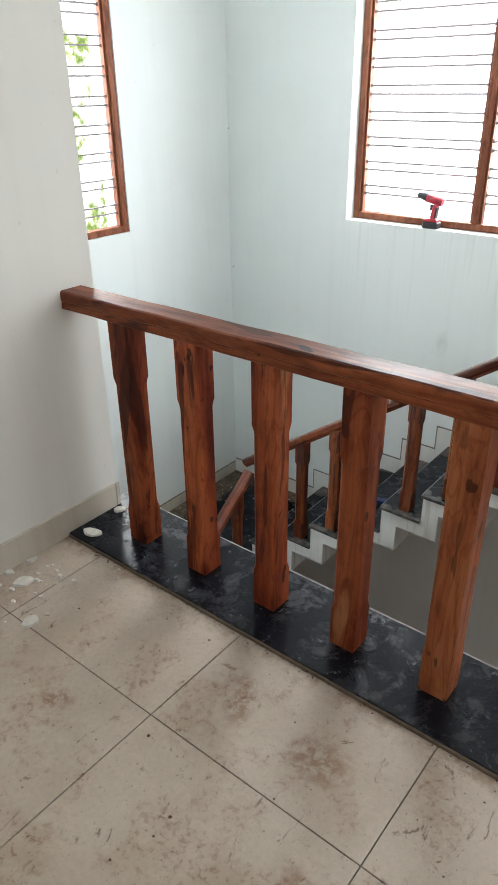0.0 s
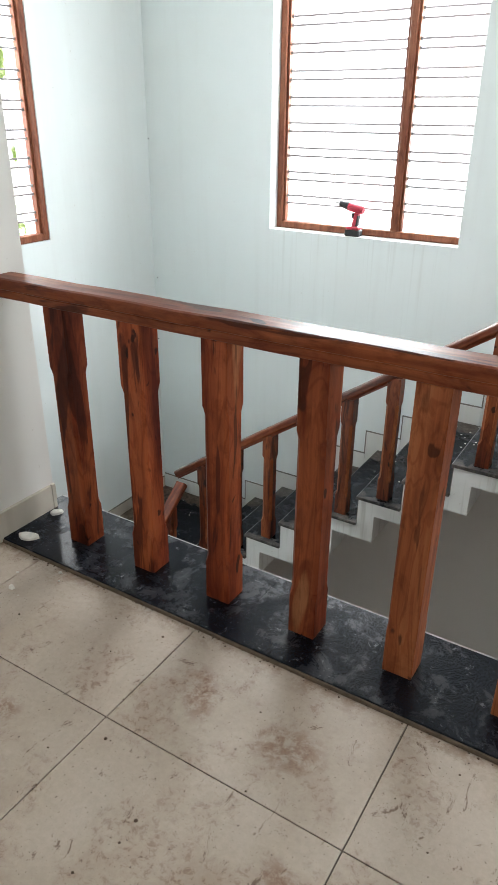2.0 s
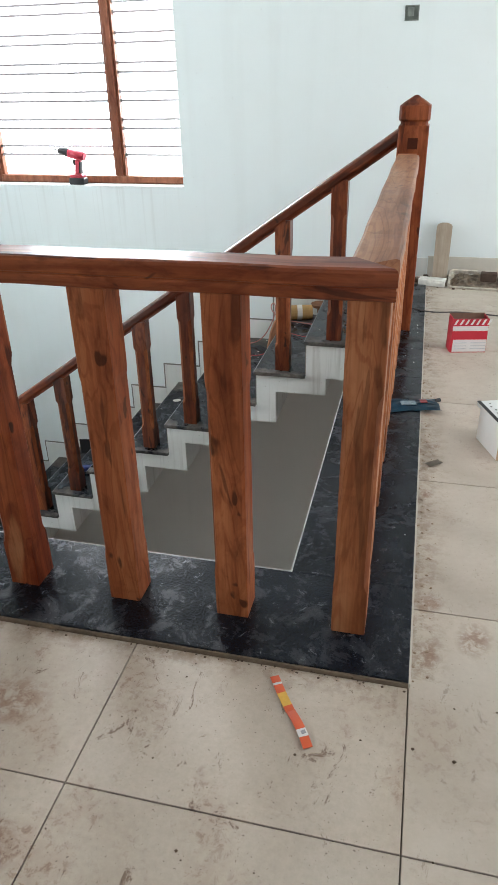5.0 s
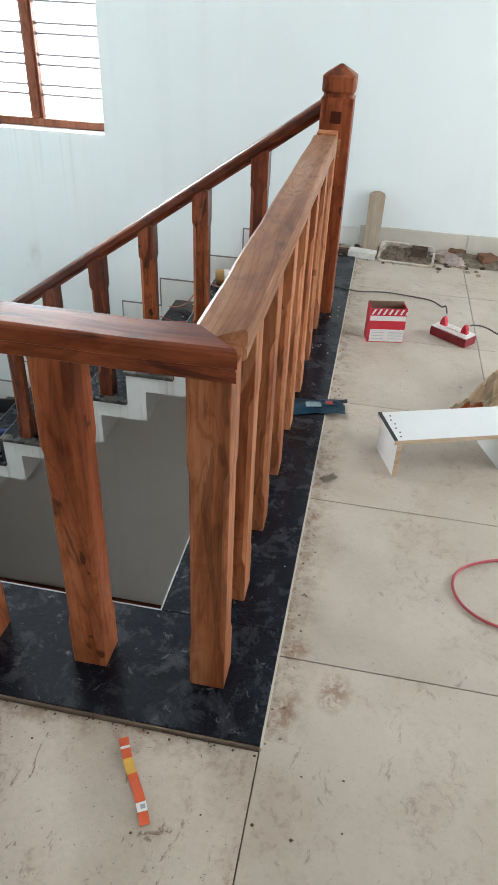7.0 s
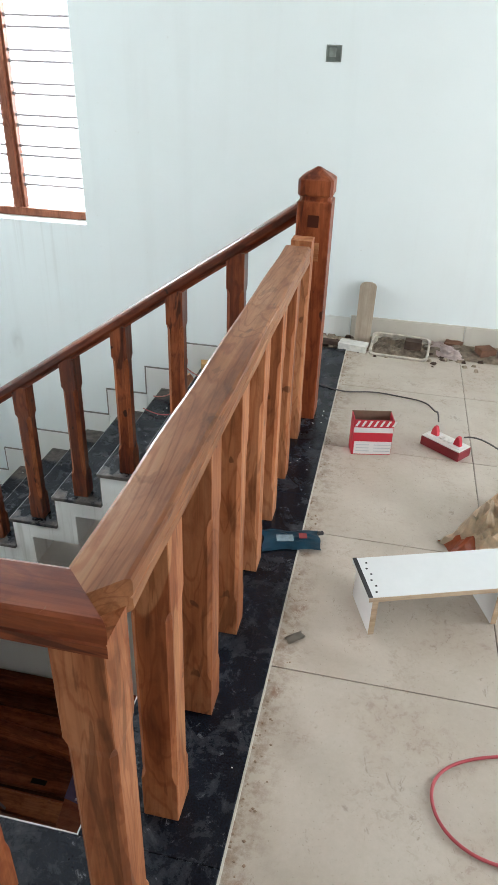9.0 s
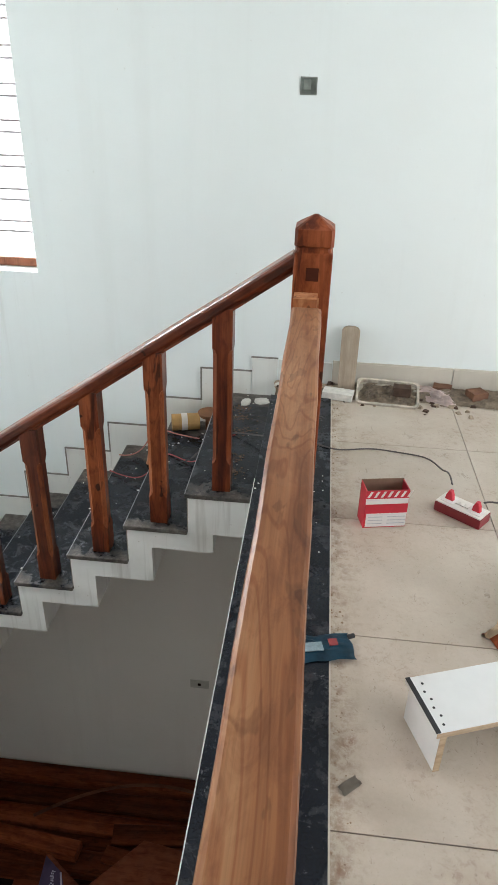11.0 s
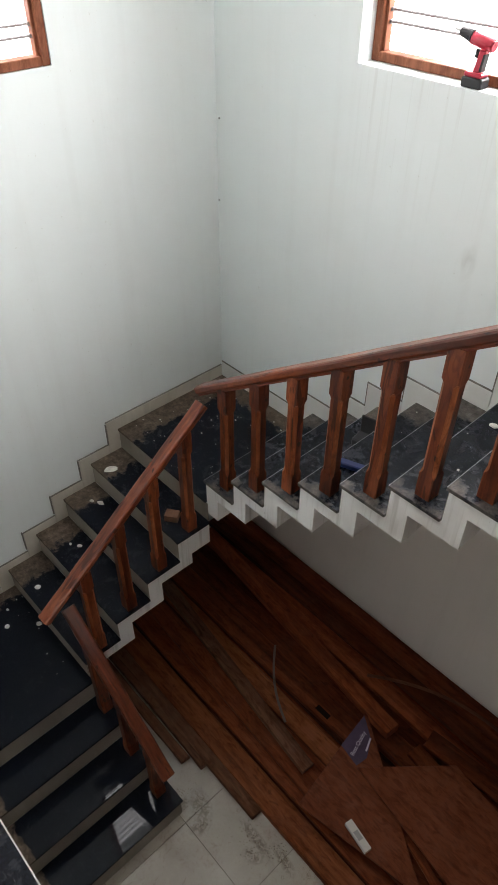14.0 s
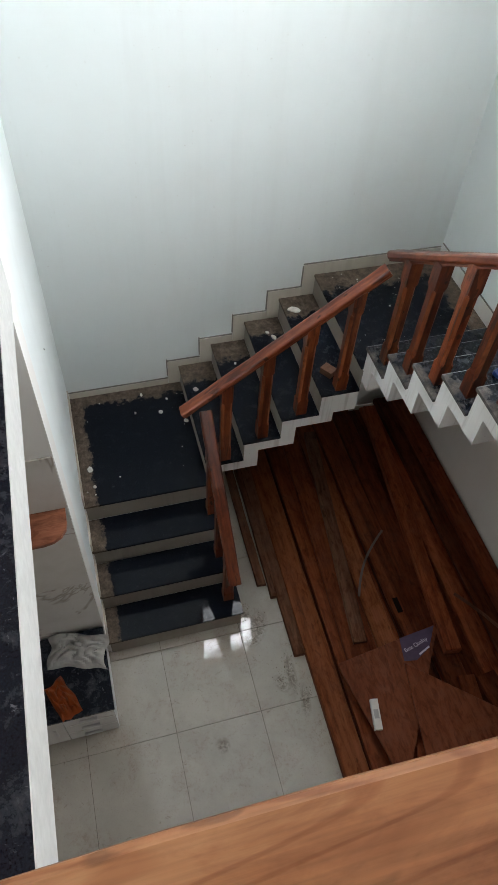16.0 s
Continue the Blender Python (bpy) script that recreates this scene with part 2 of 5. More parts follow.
def granite(name, dust, rough=0.22, sand=0.0, spec=0.35, rim=False, side=False):
    """Black polished granite with cement dust, smears and paint drops; sand: metres of dry mortar left along the stair walls."""
    m, t, b = nodes(name, rough, 0, spec)
    v = world_coords(t)
    c = ramp(t, noise_tex(t, v, 240, 3, 0.6), [(0.35, (0.003, 0.004, 0.007)), (0.75, (0.012, 0.016, 0.024))])
    smear = noise_tex(t, v, 11, 9, 0.76, 0.35)
    f = ramp(t, smear, [(0.50, 0.0), (0.59, 0.22 * dust), (0.68, dust)])
    c = mix(t, f, c, (0.27, 0.28, 0.30))
    fleck = ramp(t, noise_tex(t, world_coords(t, (1, 1, 1)), 34, 7, 0.8, 0.6), [(0.60, 0.0), (0.65, min(1.0, 1.9 * dust))])
    c = mix(t, fleck, c, (0.33, 0.34, 0.36))
    drop = ramp(t, noise_tex(t, v, 52, 3, 0.55), [(0.762, 0.0), (0.772, min(1.0, 0.9 * dust + 0.10))])
    c = mix(t, drop, c, (0.50, 0.49, 0.47))
    gloss = ramp(t, smear, [(0.45, rough), (0.66, min(0.7, 2.4 * rough + (0.06 if rough > 0.1 else 0.0)))])
    if sand:
        sep = t.nodes.new("ShaderNodeSeparateXYZ")
        t.links.new(v, sep.inputs[0])
        near = None
        for axis, a0, a1 in [(0, WEST + 2 * sand, WEST), (1, NORTH - 1.5 * sand, NORTH)] + ([(1, OUT_Y + 0.16, OUT_Y - 0.24)] if rim else []) + ([(1, 0.265 + 0.16, 0.265)] if side else []):
            mr = t.nodes.new("ShaderNodeMapRange")
            mr.inputs["From Min"].default_value, mr.inputs["From Max"].default_value = a0, a1
            t.links.new(sep.outputs[axis], mr.inputs["Value"])
            if near is None:
                near = mr.outputs[0]
            else:
                mx = t.nodes.new("ShaderNodeMath")
                mx.operation = "MAXIMUM"
                t.links.new(near, mx.inputs[0])
                t.links.new(mr.outputs[0], mx.inputs[1])
                near = mx.outputs[0]
        ad = t.nodes.new("ShaderNodeMath")
        ad.operation = "MULTIPLY_ADD"
        t.links.new(noise_tex(t, v, 9, 7, 0.7), ad.inputs[0])
        ad.inputs[1].default_value = 1.1
        t.links.new(near, ad.inputs[2])
        sf = ramp(t, ad.outputs[0], [(0.84, 0.0), (1.06, 0.62)] if rim else [(0.90, 0.0), (1.02, 0.85)])
        tan = ramp(t, noise_tex(t, v, 19, 10, 0.8), [(0.36, (0.062, 0.052, 0.043)), (0.50, (0.145, 0.125, 0.105)), (0.66, (0.26, 0.235, 0.205))] if rim else [(0.36, (0.055, 0.040, 0.030)), (0.50, (0.125, 0.095, 0.070)), (0.66, (0.235, 0.185, 0.140))])
        c = mix(t, sf, c, tan)
        gloss = mix(t, sf, gloss, (0.9, 0.9, 0.9))
    t.links.new(c, b.inputs["Base Color"])
    t.links.new(gloss, b.inputs["Roughness"])
    return m


def plain(name, colour, rough=0.5, metal=0.0, vary=0.12, scale=30.0, bumps=0.05):
    m, t, b = nodes(name, rough, metal)
    if rough >= 0.9:
        b.inputs["Specular IOR Level"].default_value = 0.1
    v = coords(t)
    c = ramp(t, noise_tex(t, v, scale, 5, 0.65), [(0.25, tuple(x * (1 - vary) for x in colour)), (0.75, tuple(min(1, x * (1 + vary)) for x in colour))])
    t.links.new(c, b.inputs["Base Color"])
    if bumps:
        bump(t, b, noise_tex(t, v, scale * 2, 4, 0.6), bumps, 0.001)
    return m


WALL = plaster("wall_paint", (0.755, 0.805, 0.795), (0.66, 0.68, 0.65), 0.25, 0.75, 9, (-2.9, -1.5, 0.5))
WALL_PLAIN = plaster("stair_wall_paint", (0.755, 0.805, 0.795), (0.66, 0.68, 0.65), 0.25)
# beige tint that puts the warm bounced light below the stairs into the colour
WALL_BOUNCE = plaster("lower_wall_bounce", (0.76, 0.72, 0.67), (0.62, 0.57, 0.51), 0.25)
WALL_NEAR = plaster("room_wall_paint", (0.76, 0.755, 0.72), (0.64, 0.62, 0.56), 0.22)
CEIL = plaster("ceiling_paint", (0.80, 0.81, 0.80), (0.72, 0.72, 0.70), 0.1)
STRING = plaster("stair_plaster", (0.80, 0.80, 0.78), (0.36, 0.33, 0.28), 0.45, 0.8, 26)
SKIRT = plaster("skirting_tile", (0.56, 0.52, 0.445), (0.34, 0.29, 0.225), 0.55, 0.5)
SKIRT_WHITE = plaster("skirting_tile_pale", (0.70, 0.71, 0.68), (0.45, 0.42, 0.36), 0.45, 0.5)
RISER = plaster("riser_tile", (0.265, 0.235, 0.195), (0.14, 0.12, 0.09), 0.6, 0.55)
GROUT = plain("grout", (0.16, 0.13, 0.10), 0.9)
JOINT = plain("mortar_line", (0.20, 0.19, 0.17), 0.9)
TILE = floor_tile("upper_tile", (0.50, 0.428, 0.352), (0.425, 0.350, 0.276), 0.85, 0.3, True,
                  ((0.137, 0.163, 0.09, 0.06, 80), (0.035, 0.087, 0.10, 0.05, 75), (0.041, 0.266, 0.06, 0.05, 60), (-1.05, -0.182, 0.15, 0.07, -60), (-0.79, -0.212, 0.13, 0.10, 10), (-1.41, -0.47, 0.08, 0.06, 20), (-0.66, -0.48, 0.09, 0.05, -50)))
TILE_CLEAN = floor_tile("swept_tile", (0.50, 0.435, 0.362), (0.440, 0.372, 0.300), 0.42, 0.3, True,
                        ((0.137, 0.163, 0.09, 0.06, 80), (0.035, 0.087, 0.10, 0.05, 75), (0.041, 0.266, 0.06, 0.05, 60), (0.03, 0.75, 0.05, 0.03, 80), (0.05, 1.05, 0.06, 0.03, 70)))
TILE_LOW = floor_tile("lower_tile", (0.47, 0.43, 0.37), (0.415, 0.38, 0.325), 0.40, 0.018, False,
                      ((-2.06, 1.35, 0.20, 0.11, -20), (-1.96, 1.26, 0.12, 0.08, 60), (-1.66, 1.485, 0.26, 0.06, -4), (-1.45, 1.53, 0.18, 0.06, -10), (-1.60, 1.40, 0.12, 0.07, 30), (-2.16, 1.25, 0.12, 0.08, 80), (-1.3, 0.9, 0.08, 0.08, 0)), (0.13, 0.105, 0.078), -3.58)
GRANITE = granite("granite_border", 0.20, 0.16, 0.0, 0.22)
GRANITE_STEP = granite("granite_step", 0.06, 0.14, 0.17, 0.12)
GRANITE_UPPER = granite("granite_upper_step", 0.17, 0.16, 0.16, 0.24, True)
GRANITE_LOW = granite("granite_low", 0.035, 0.02, 0.10, 0.11, False, True)
TEAK = wood("teak_post", (0.090, 0.014, 0.006), (0.222, 0.044, 0.015), (0.365, 0.095, 0.034), "Z", 0.40, 0, 0.9, 0.16, 0.6, 0.5)
TEAK_MID = wood("teak_orange_post", (0.140, 0.032, 0.012), (0.275, 0.077, 0.028), (0.405, 0.142, 0.058), "Z", 0.42, 0, 0.75, 0.18, 0.55, 0.5, (0.9, 1.0, 1.1), blots=0.7)
TEAK_NEWEL = wood("teak_newel", (0.095, 0.018, 0.007), (0.215, 0.052, 0.017), (0.320, 0.095, 0.033), "Z", 0.40, 0, 0.8, 0.12, 0.5)
TEAK_RAIL = wood("teak_rail", (0.105, 0.020, 0.007), (0.230, 0.052, 0.017), (0.350, 0.100, 0.035), "X", 0.42, 0, 0.9, 0.07, 0.55, coat=0.08)
STAIR_RAIL = wood("teak_stair_rail", (0.075, 0.014, 0.005), (0.165, 0.036, 0.012), (0.26, 0.070, 0.024), "X", 0.34, 0, 0.8, 0.07, 0.45, coat=0.6)
TEAK_PALE = wood("teak_rail_pale", (0.220, 0.074, 0.027), (0.37, 0.150, 0.061), (0.48, 0.225, 0.105), "X", 0.42, 0, 0.42, 0.12, 0.6, curl=0.45, coat=0.10, blots=0.55)
TEAK_PALE_POST = wood("teak_post_pale", (0.220, 0.066, 0.024), (0.375, 0.135, 0.054), (0.50, 0.218, 0.102), "Z", 0.46, 0, 0.6, 0.18, 0.55, 0.6, blots=0.5)
TEAK_DARK = wood("teak_stair_post", (0.055, 0.010, 0.004), (0.150, 0.033, 0.011), (0.28, 0.078, 0.027), "Z", 0.32, 0, 0.9, 0.14, 0.7, spec=0.3, coat=0.25)
TEAK_CUT = wood("teak_cut_chamfer", (0.130, 0.032, 0.012), (0.275, 0.082, 0.030), (0.42, 0.150, 0.062), "Z", 0.45, 0, 0.4, 0.14, 0.4)
FRAME = wood("window_teak", (0.19, 0.062, 0.030), (0.26, 0.090, 0.046), (0.33, 0.128, 0.070), "Z", 0.5, knots=0.12, lines=0.15)
PLANK = wood("stacked_plank", (0.080, 0.0175, 0.0065), (0.150, 0.036, 0.0130), (0.220, 0.060, 0.0225), "X", 0.60, 0.08, 0.35, 0.05, 0.28, 0.0, (0.38, 0.95, 1.5), spec=0.08)
PLANK_LIGHT = wood("orange_plank", (0.150, 0.042, 0.015), (0.225, 0.068, 0.025), (0.29, 0.096, 0.037), "X", 0.6, 0.08, 0.35, 0.05, 0.28, spec=0.08)
PLANK_GREY = wood("weathered_plank", (0.080, 0.032, 0.017), (0.128, 0.055, 0.030), (0.180, 0.086, 0.049), "X", 0.75, 0.2, 0.4, 0.05, 0.25, spec=0.08)
BOARD = wood("red_board", (0.150, 0.040, 0.017), (0.172, 0.048, 0.021), (0.195, 0.056, 0.025), "X", 0.5, 0.12, 0.12, 0.06, 0.08, spec=0.10)
# iron colour lightened to carry the daylight glare on the bars
IRON = plain("grill_iron", (0.27, 0.25, 0.25), 0.5, 0.4)
# pale grey painted for window light caught on the polished tread edges
EDGE_GLINT = plain("granite_edge_glint", (0.17, 0.17, 0.175), 0.5, 0, 0.5, 40)
EDGE = plain("edge_strip", (0.55, 0.55, 0.53), 0.6)
BED = plain("brown_bedding", (0.19, 0.14, 0.10), 0.9, 0, 0.3, 40, 0.3)
CONCRETE = plaster("concrete", (0.30, 0.29, 0.27), (0.20, 0.19, 0.17), 0.4, 0.9)
EARTH = plain("ground", (0.34, 0.32, 0.28), 0.95, 0, 0.3, 0.6)

# ---- builders ----
PLACE = {}


def empty_thing(name, base, label, category, kind="", group=""):
    ob = new(name)
    ob.location = base
    ob.empty_display_size = 0.1
    PLACE[ob] = Matrix.Translation(base)
    return tagged(ob, label, category, group, kind)


def part(name, bm, material, parent=None, label="", m=None, smooth=False):
    """One mesh object, under a thing or a part, at the world pose m."""
    if isinstance(bm, bpy.types.Mesh):
        me = bm
    else:
        me = bpy.data.meshes.new(name)
        bm.to_mesh(me)
        bm.free()
        if material:
            me.materials.append(material)
        if smooth:
            me.polygons.foreach_set("use_smooth", [True] * len(me.polygons))
    ob = new(name, me)
    m = m or Matrix()
    PLACE[ob] = m
    if parent:
        ob.parent = parent
        ob.matrix_parent_inverse = PLACE[parent].inverted()
    ob.matrix_basis = m
    if label:
        ob["label"] = label
    return ob


def thing(name, bm, material, label, category, m=None, kind="", group="", smooth=False):
    return tagged(part(name, bm, material, None, "", m, smooth), label, category, group, kind)


def add_box(bm, x0, x1, y0, y1, z0, z1, bevel=0.0):
    vs = [bm.verts.new((x, y, z)) for z in (z0, z1) for y in (y0, y1) for x in (x0, x1)]
    fs = [bm.faces.new([vs[i] for i in q]) for q in ((0, 2, 3, 1), (4, 5, 7, 6), (0, 1, 5, 4), (2, 6, 7, 3), (0, 4, 6, 2), (1, 3, 7, 5))]
    if bevel:
        bmesh.ops.bevel(bm, geom=list({e for f in fs for e in f.edges}), offset=bevel, segments=1, affect="EDGES")
    return bm


def box(x0, x1, y0, y1, z0, z1, bevel=0.0):
    return add_box(bmesh.new(), x0, x1, y0, y1, z0, z1, bevel)


def prism(outline, depth, bm=None, bevel=0.0):
    """A closed outline in x and z, pulled along y from 0 to depth."""
    bm = bm or bmesh.new()
    a = [bm.verts.new((x, 0, z)) for x, z in outline]
    b = [bm.verts.new((x, depth, z)) for x, z in outline]
    n = len(outline)
    fs = [bm.faces.new(a), bm.faces.new(b[::-1])]
    for i in range(n):
        fs.append(bm.faces.new((a[i], b[i], b[(i + 1) % n], a[(i + 1) % n])))
    bmesh.ops.recalc_face_normals(bm, faces=fs)
    if bevel:
        bmesh.ops.bevel(bm, geom=list({e for f in fs[:2] for e in f.edges}), offset=bevel, segments=1, affect="EDGES")
    return bm


def wall_with_holes(u0, u1, z0, z1, thick, holes):
    """A wall along x from u0 to u1, its face at y = 0 and its back at y = thick, with rectangular holes (u0, u1, z0, z1)."""
    bm = bmesh.new()
    us = sorted({u0, u1, *[h[0] for h in holes], *[h[1] for h in holes]})
    zs = sorted({z0, z1, *[h[2] for h in holes], *[h[3] for h in holes]})
    solid = lambda i, j: 0 <= i < len(us) - 1 and 0 <= j < len(zs) - 1 and not any(h[0] <= us[i] and us[i + 1] <= h[1] and h[2] <= zs[j] and zs[j + 1] <= h[3] for h in holes)
    vert = {}

    def v(i, j, k):
        if (i, j, k) not in vert:
            vert[i, j, k] = bm.verts.new((us[i], thick * k, zs[j]))
        return vert[i, j, k]
    for i in range(len(us) - 1):
        for j in range(len(zs) - 1):
            if not solid(i, j):
                continue
            bm.faces.new((v(i, j, 0), v(i + 1, j, 0), v(i + 1, j + 1, 0), v(i, j + 1, 0)))
            bm.faces.new((v(i, j, 1), v(i, j + 1, 1), v(i + 1, j + 1, 1), v(i + 1, j, 1)))
            for di, dj, p, q in ((-1, 0, (i, j), (i, j + 1)), (1, 0, (i + 1, j + 1), (i + 1, j)), (0, -1, (i + 1, j), (i, j)), (0, 1, (i, j + 1), (i + 1, j + 1))):
                if not solid(i + di, j + dj):
                    bm.faces.new((v(*p, 0), v(*q, 0), v(*q, 1), v(*p, 1)))
    bmesh.ops.recalc_face_normals(bm, faces=bm.faces[:])
    return bm


def bar(p, q, r, n=8, bm=None):
    """A round bar from p to q."""
    bm = bm or bmesh.new()
    p, q = Vector(p), Vector(q)
    t = (q - p).to_track_quat("Z", "Y").to_matrix().to_4x4()
    bmesh.ops.create_cone(bm, cap_ends=True, segments=n, radius1=r, radius2=r, depth=(q - p).length, matrix=Matrix.Translation((p + q) / 2) @ t)
    return bm


def tube(name, points, r, material, label, category, parent=None):
    """A cable or wire along a smooth line."""
    cu = bpy.data.curves.new(name, "CURVE")
    cu.dimensions, cu.bevel_depth, cu.bevel_resolution = "3D", r, 2
    sp = cu.splines.new("NURBS")
    sp.points.add(len(points) - 1)
    for p, co in zip(sp.points, points):
        p.co = (*co, 1)
    sp.use_endpoint_u, sp.order_u, sp.resolution_u = True, 4, 6
    tmp = bpy.data.objects.new(name, cu)
    scene.collection.objects.link(tmp)
    me = bpy.data.meshes.new_from_object(tmp.evaluated_get(bpy.context.evaluated_depsgraph_get()))
    bpy.data.objects.remove(tmp)
    me.materials.clear()
    me.materials.append(material)
    me.polygons.foreach_set("use_smooth", [True] * len(me.polygons))
    ob = part(name, me, material, parent)
    return ob if parent else tagged(ob, label, category)


def turn_z(deg, x=0, y=0, z=0):
    return pose(x, y, z, 0, 0, deg)


# ---- the large structure ----
LOW, TOP, N_START = -3.58, 3.05, -0.306
NIB_X, NIB_Y, NIB_TOP = -1.968, 0.265, 0.236
PITCH = 0.594
LOWER_X = -2.13

# walls
thing("wall_north", wall_with_holes(WEST - 0.23, EAST, LOW, TOP, 0.23, [(-2.878, -1.52, 0.50, 2.29)]), WALL,
              "pale cool white painted plaster wall with a window opening", "wall", Matrix.Translation((0, NORTH, 0)), "structure")
thing("wall_west", wall_with_holes(NIB_Y - 0.2, NORTH, LOW, TOP, 0.23, [(1.27, 2.17, 0.465, 2.29)]), WALL_PLAIN,
      "pale cool white painted plaster wall with a window opening", "wall", Matrix.Translation((WEST, 0, 0)) @ pose(0, 0, 0, 0, 0, 90), "structure")
nib = bmesh.new()
add_box(nib, WEST, LOWER_X - 0.2, NIB_Y - 0.2, NIB_Y, LOW, -0.03)
add_box(nib, WEST, NIB_X - 0.2, NIB_TOP - 0.2, NIB_TOP, -0.03, TOP)
thing("wall_south_stair", nib, WALL_PLAIN, "white painted plaster wall beside the lower flight", "wall", None, "structure")
near = bmesh.new()
add_box(near, LOWER_X - 0.2, LOWER_X, SOUTH, NIB_Y, LOW, -0.03)
add_box(near, NIB_X - 0.2, NIB_X, SOUTH, NIB_TOP, -0.03, TOP)
thing("wall_west_room", near, WALL_NEAR, "off-white painted plaster wall of the upper room", "wall", None, "structure")
# unseen closing walls; their openings are assumed, to admit the added light
thing("wall_east", wall_with_holes(SOUTH, NORTH, LOW, TOP, 0.2, [(0.4, 2.4, 0.6, 2.1), (-2.4, -0.6, -2.8, -1.6)]), WALL_NEAR,
      "off-white plaster wall with window openings", "wall", Matrix.Translation((EAST + 0.2, 0, 0)) @ pose(0, 0, 0, 0, 0, 90), "structure")
thing("wall_south", wall_with_holes(-4.2, EAST, LOW, TOP, 0.2, [(0.2, 2.2, 0.6, 2.1)]), WALL_NEAR,
      "off-white plaster wall with a window opening", "wall", Matrix.Translation((0, SOUTH - 0.2, 0)), "structure")
thing("ceiling", box(WEST - 0.23, EAST, SOUTH, NORTH, TOP, TOP + 0.12), CEIL, "white painted plaster ceiling", "ceiling", None, "structure")
thing("ground", box(-60, 60, -60, 60, LOW - 0.5, LOW - 0.3), EARTH, "pale dry earth ground outside", "ground", None, "structure")

# upper slab and its lower room
slab = bmesh.new()
add_box(slab, NIB_X, EAST, SOUTH, 0.285, -0.20, -0.022)
add_box(slab, -0.285, EAST, 0.285, NORTH, -0.20, -0.022)
thing("floor_slab", slab, CEIL, "white plastered concrete floor slab edge", "floor slab", None, "structure")
thing("floor_lower_bed", box(WEST, EAST, SOUTH, NORTH, LOW - 0.15, LOW - 0.008), GROUT, "dark mortar bed under the lower floor tiles", "floor", None, "structure")
bed = box(NIB_X, EAST, SOUTH, 0.28, -0.0215, -0.008)
add_box(bed, -0.28, EAST, 0.2805, NORTH, -0.0215, -0.008)
thing("floor_bed", bed, GROUT, "dark mortar bed under the tiles", "floor", None, "structure")

# thin skin added over the wall to carry the bounced-light tint
under = [(EAST, -0.21), (N_START, -0.21), (-0.50, -0.42), (-2.95, -2.05), (WEST, -2.05), (WEST, LOW), (EAST, LOW)]
thing("wall_north_bounce_skin", prism(under, 0.004), WALL_BOUNCE, "thin plaster skin under the stairs, tinted beige-grey for bounced light", "wall", Matrix.Translation((0, NORTH - 0.004, 0)), "structure")

# bright hazy distance outside the two windows
def daylight(name, leafy):
    m = bpy.data.materials.new(name)
    m.use_nodes = True
    t = m.node_tree
    t.nodes.remove(t.nodes["Principled BSDF"])
    em = t.nodes.new("ShaderNodeEmission")
    em.inputs[1].default_value = 2.6
    if leafy:
        clump = noise_tex(t, world_coords(t), 0.55, 3, 0.6)
        leaf = ramp(t, noise_tex(t, world_coords(t), 3.2, 6, 0.7), [(0.42, (0.13, 0.20, 0.05)), (0.52, (0.30, 0.36, 0.15)), (0.60, (1.0, 1.0, 1.0))])
        t.links.new(mix(t, ramp(t, clump, [(0.50, 0.0), (0.58, 1.0)]), (1.0, 1.0, 1.0), leaf), em.inputs[0])
    else:
        t.links.new(ramp(t, noise_tex(t, world_coords(t), 0.9, 6, 0.65), [(0.50, (1.0, 1.0, 1.0)), (0.62, (0.80, 0.90, 0.92))]), em.inputs[0])
    t.links.new(em.outputs[0], t.nodes["Material Output"].inputs[0])
    return m


GLOW, GLOW_WEST = daylight("daylight_haze", False), daylight("daylight_foliage", True)
thing("backdrop_north", box(-22, 16, 15.0, 15.1, LOW - 0.3, 14), GLOW, "overexposed hazy white daylight", "backdrop", None, "structure")
thing("backdrop_west", box(-18.1, -18.0, -14, 16, LOW - 0.3, 14), GLOW_WEST, "overexposed hazy white daylight with pale foliage", "backdrop", None, "structure")

# ---- stairs ----
RISE, RUN, FIRST = 0.184, 0.2645, -0.085
SLAB = 0.02
stairs = empty_thing("staircase", (-2.0, 2.6, LOW), "three-flight staircase of white plaster with dusty black granite treads", "staircase")


def flight_outline(n, start, z_top, run, rise, under=0.09, back=0.105, last=0.0):
    """The side of a folded flight that goes down in -x: n treads, the first from start, at z_top."""
    up, low = [], []
    for k in range(n):
        z, xa, xb = z_top - SLAB - rise * k, start - run * k, start - run * (k + 1)
        up += [(xa, z), (xb, z)]
        low += [(xa + (back if k else 0.0), z - under - (0.09 if k == 0 else 0.0)), (xb + back, z - under - (0.09 if k == 0 else 0.0))]
    z = z_top - SLAB - rise * n
    up += [(start - run * n, z)]
    low += [(start - run * n + back, z - under), (start - run * n, z - under)]
    return up + low[::-1]


part("upper_flight", prism(flight_outline(10, N_START, FIRST, RUN, RISE), NORTH - OUT_Y), STRING, stairs, "white plaster folded flight with grey drips", Matrix.Translation((0, OUT_Y, 0)))
LAND1 = FIRST - RISE * 10
N_END = N_START - RUN * 10
part("upper_landing", box(WEST, N_END, OUT_Y, NORTH, LAND1 - 0.16, LAND1 - SLAB), STRING, stairs)
W_RUN = 0.264
side = prism(flight_outline(4, 0, LAND1 - RISE, W_RUN, RISE, 0.10), OUT_X - WEST)
side.transform(Matrix(((0, 1, 0, WEST), (1, 0, 0, OUT_Y), (0, 0, 1, 0), (0, 0, 0, 1))))
bmesh.ops.recalc_face_normals(side, faces=side.faces[:])
part("side_flight", side, STRING, stairs, "white plaster folded flight")
LAND2 = LAND1 - RISE * 5
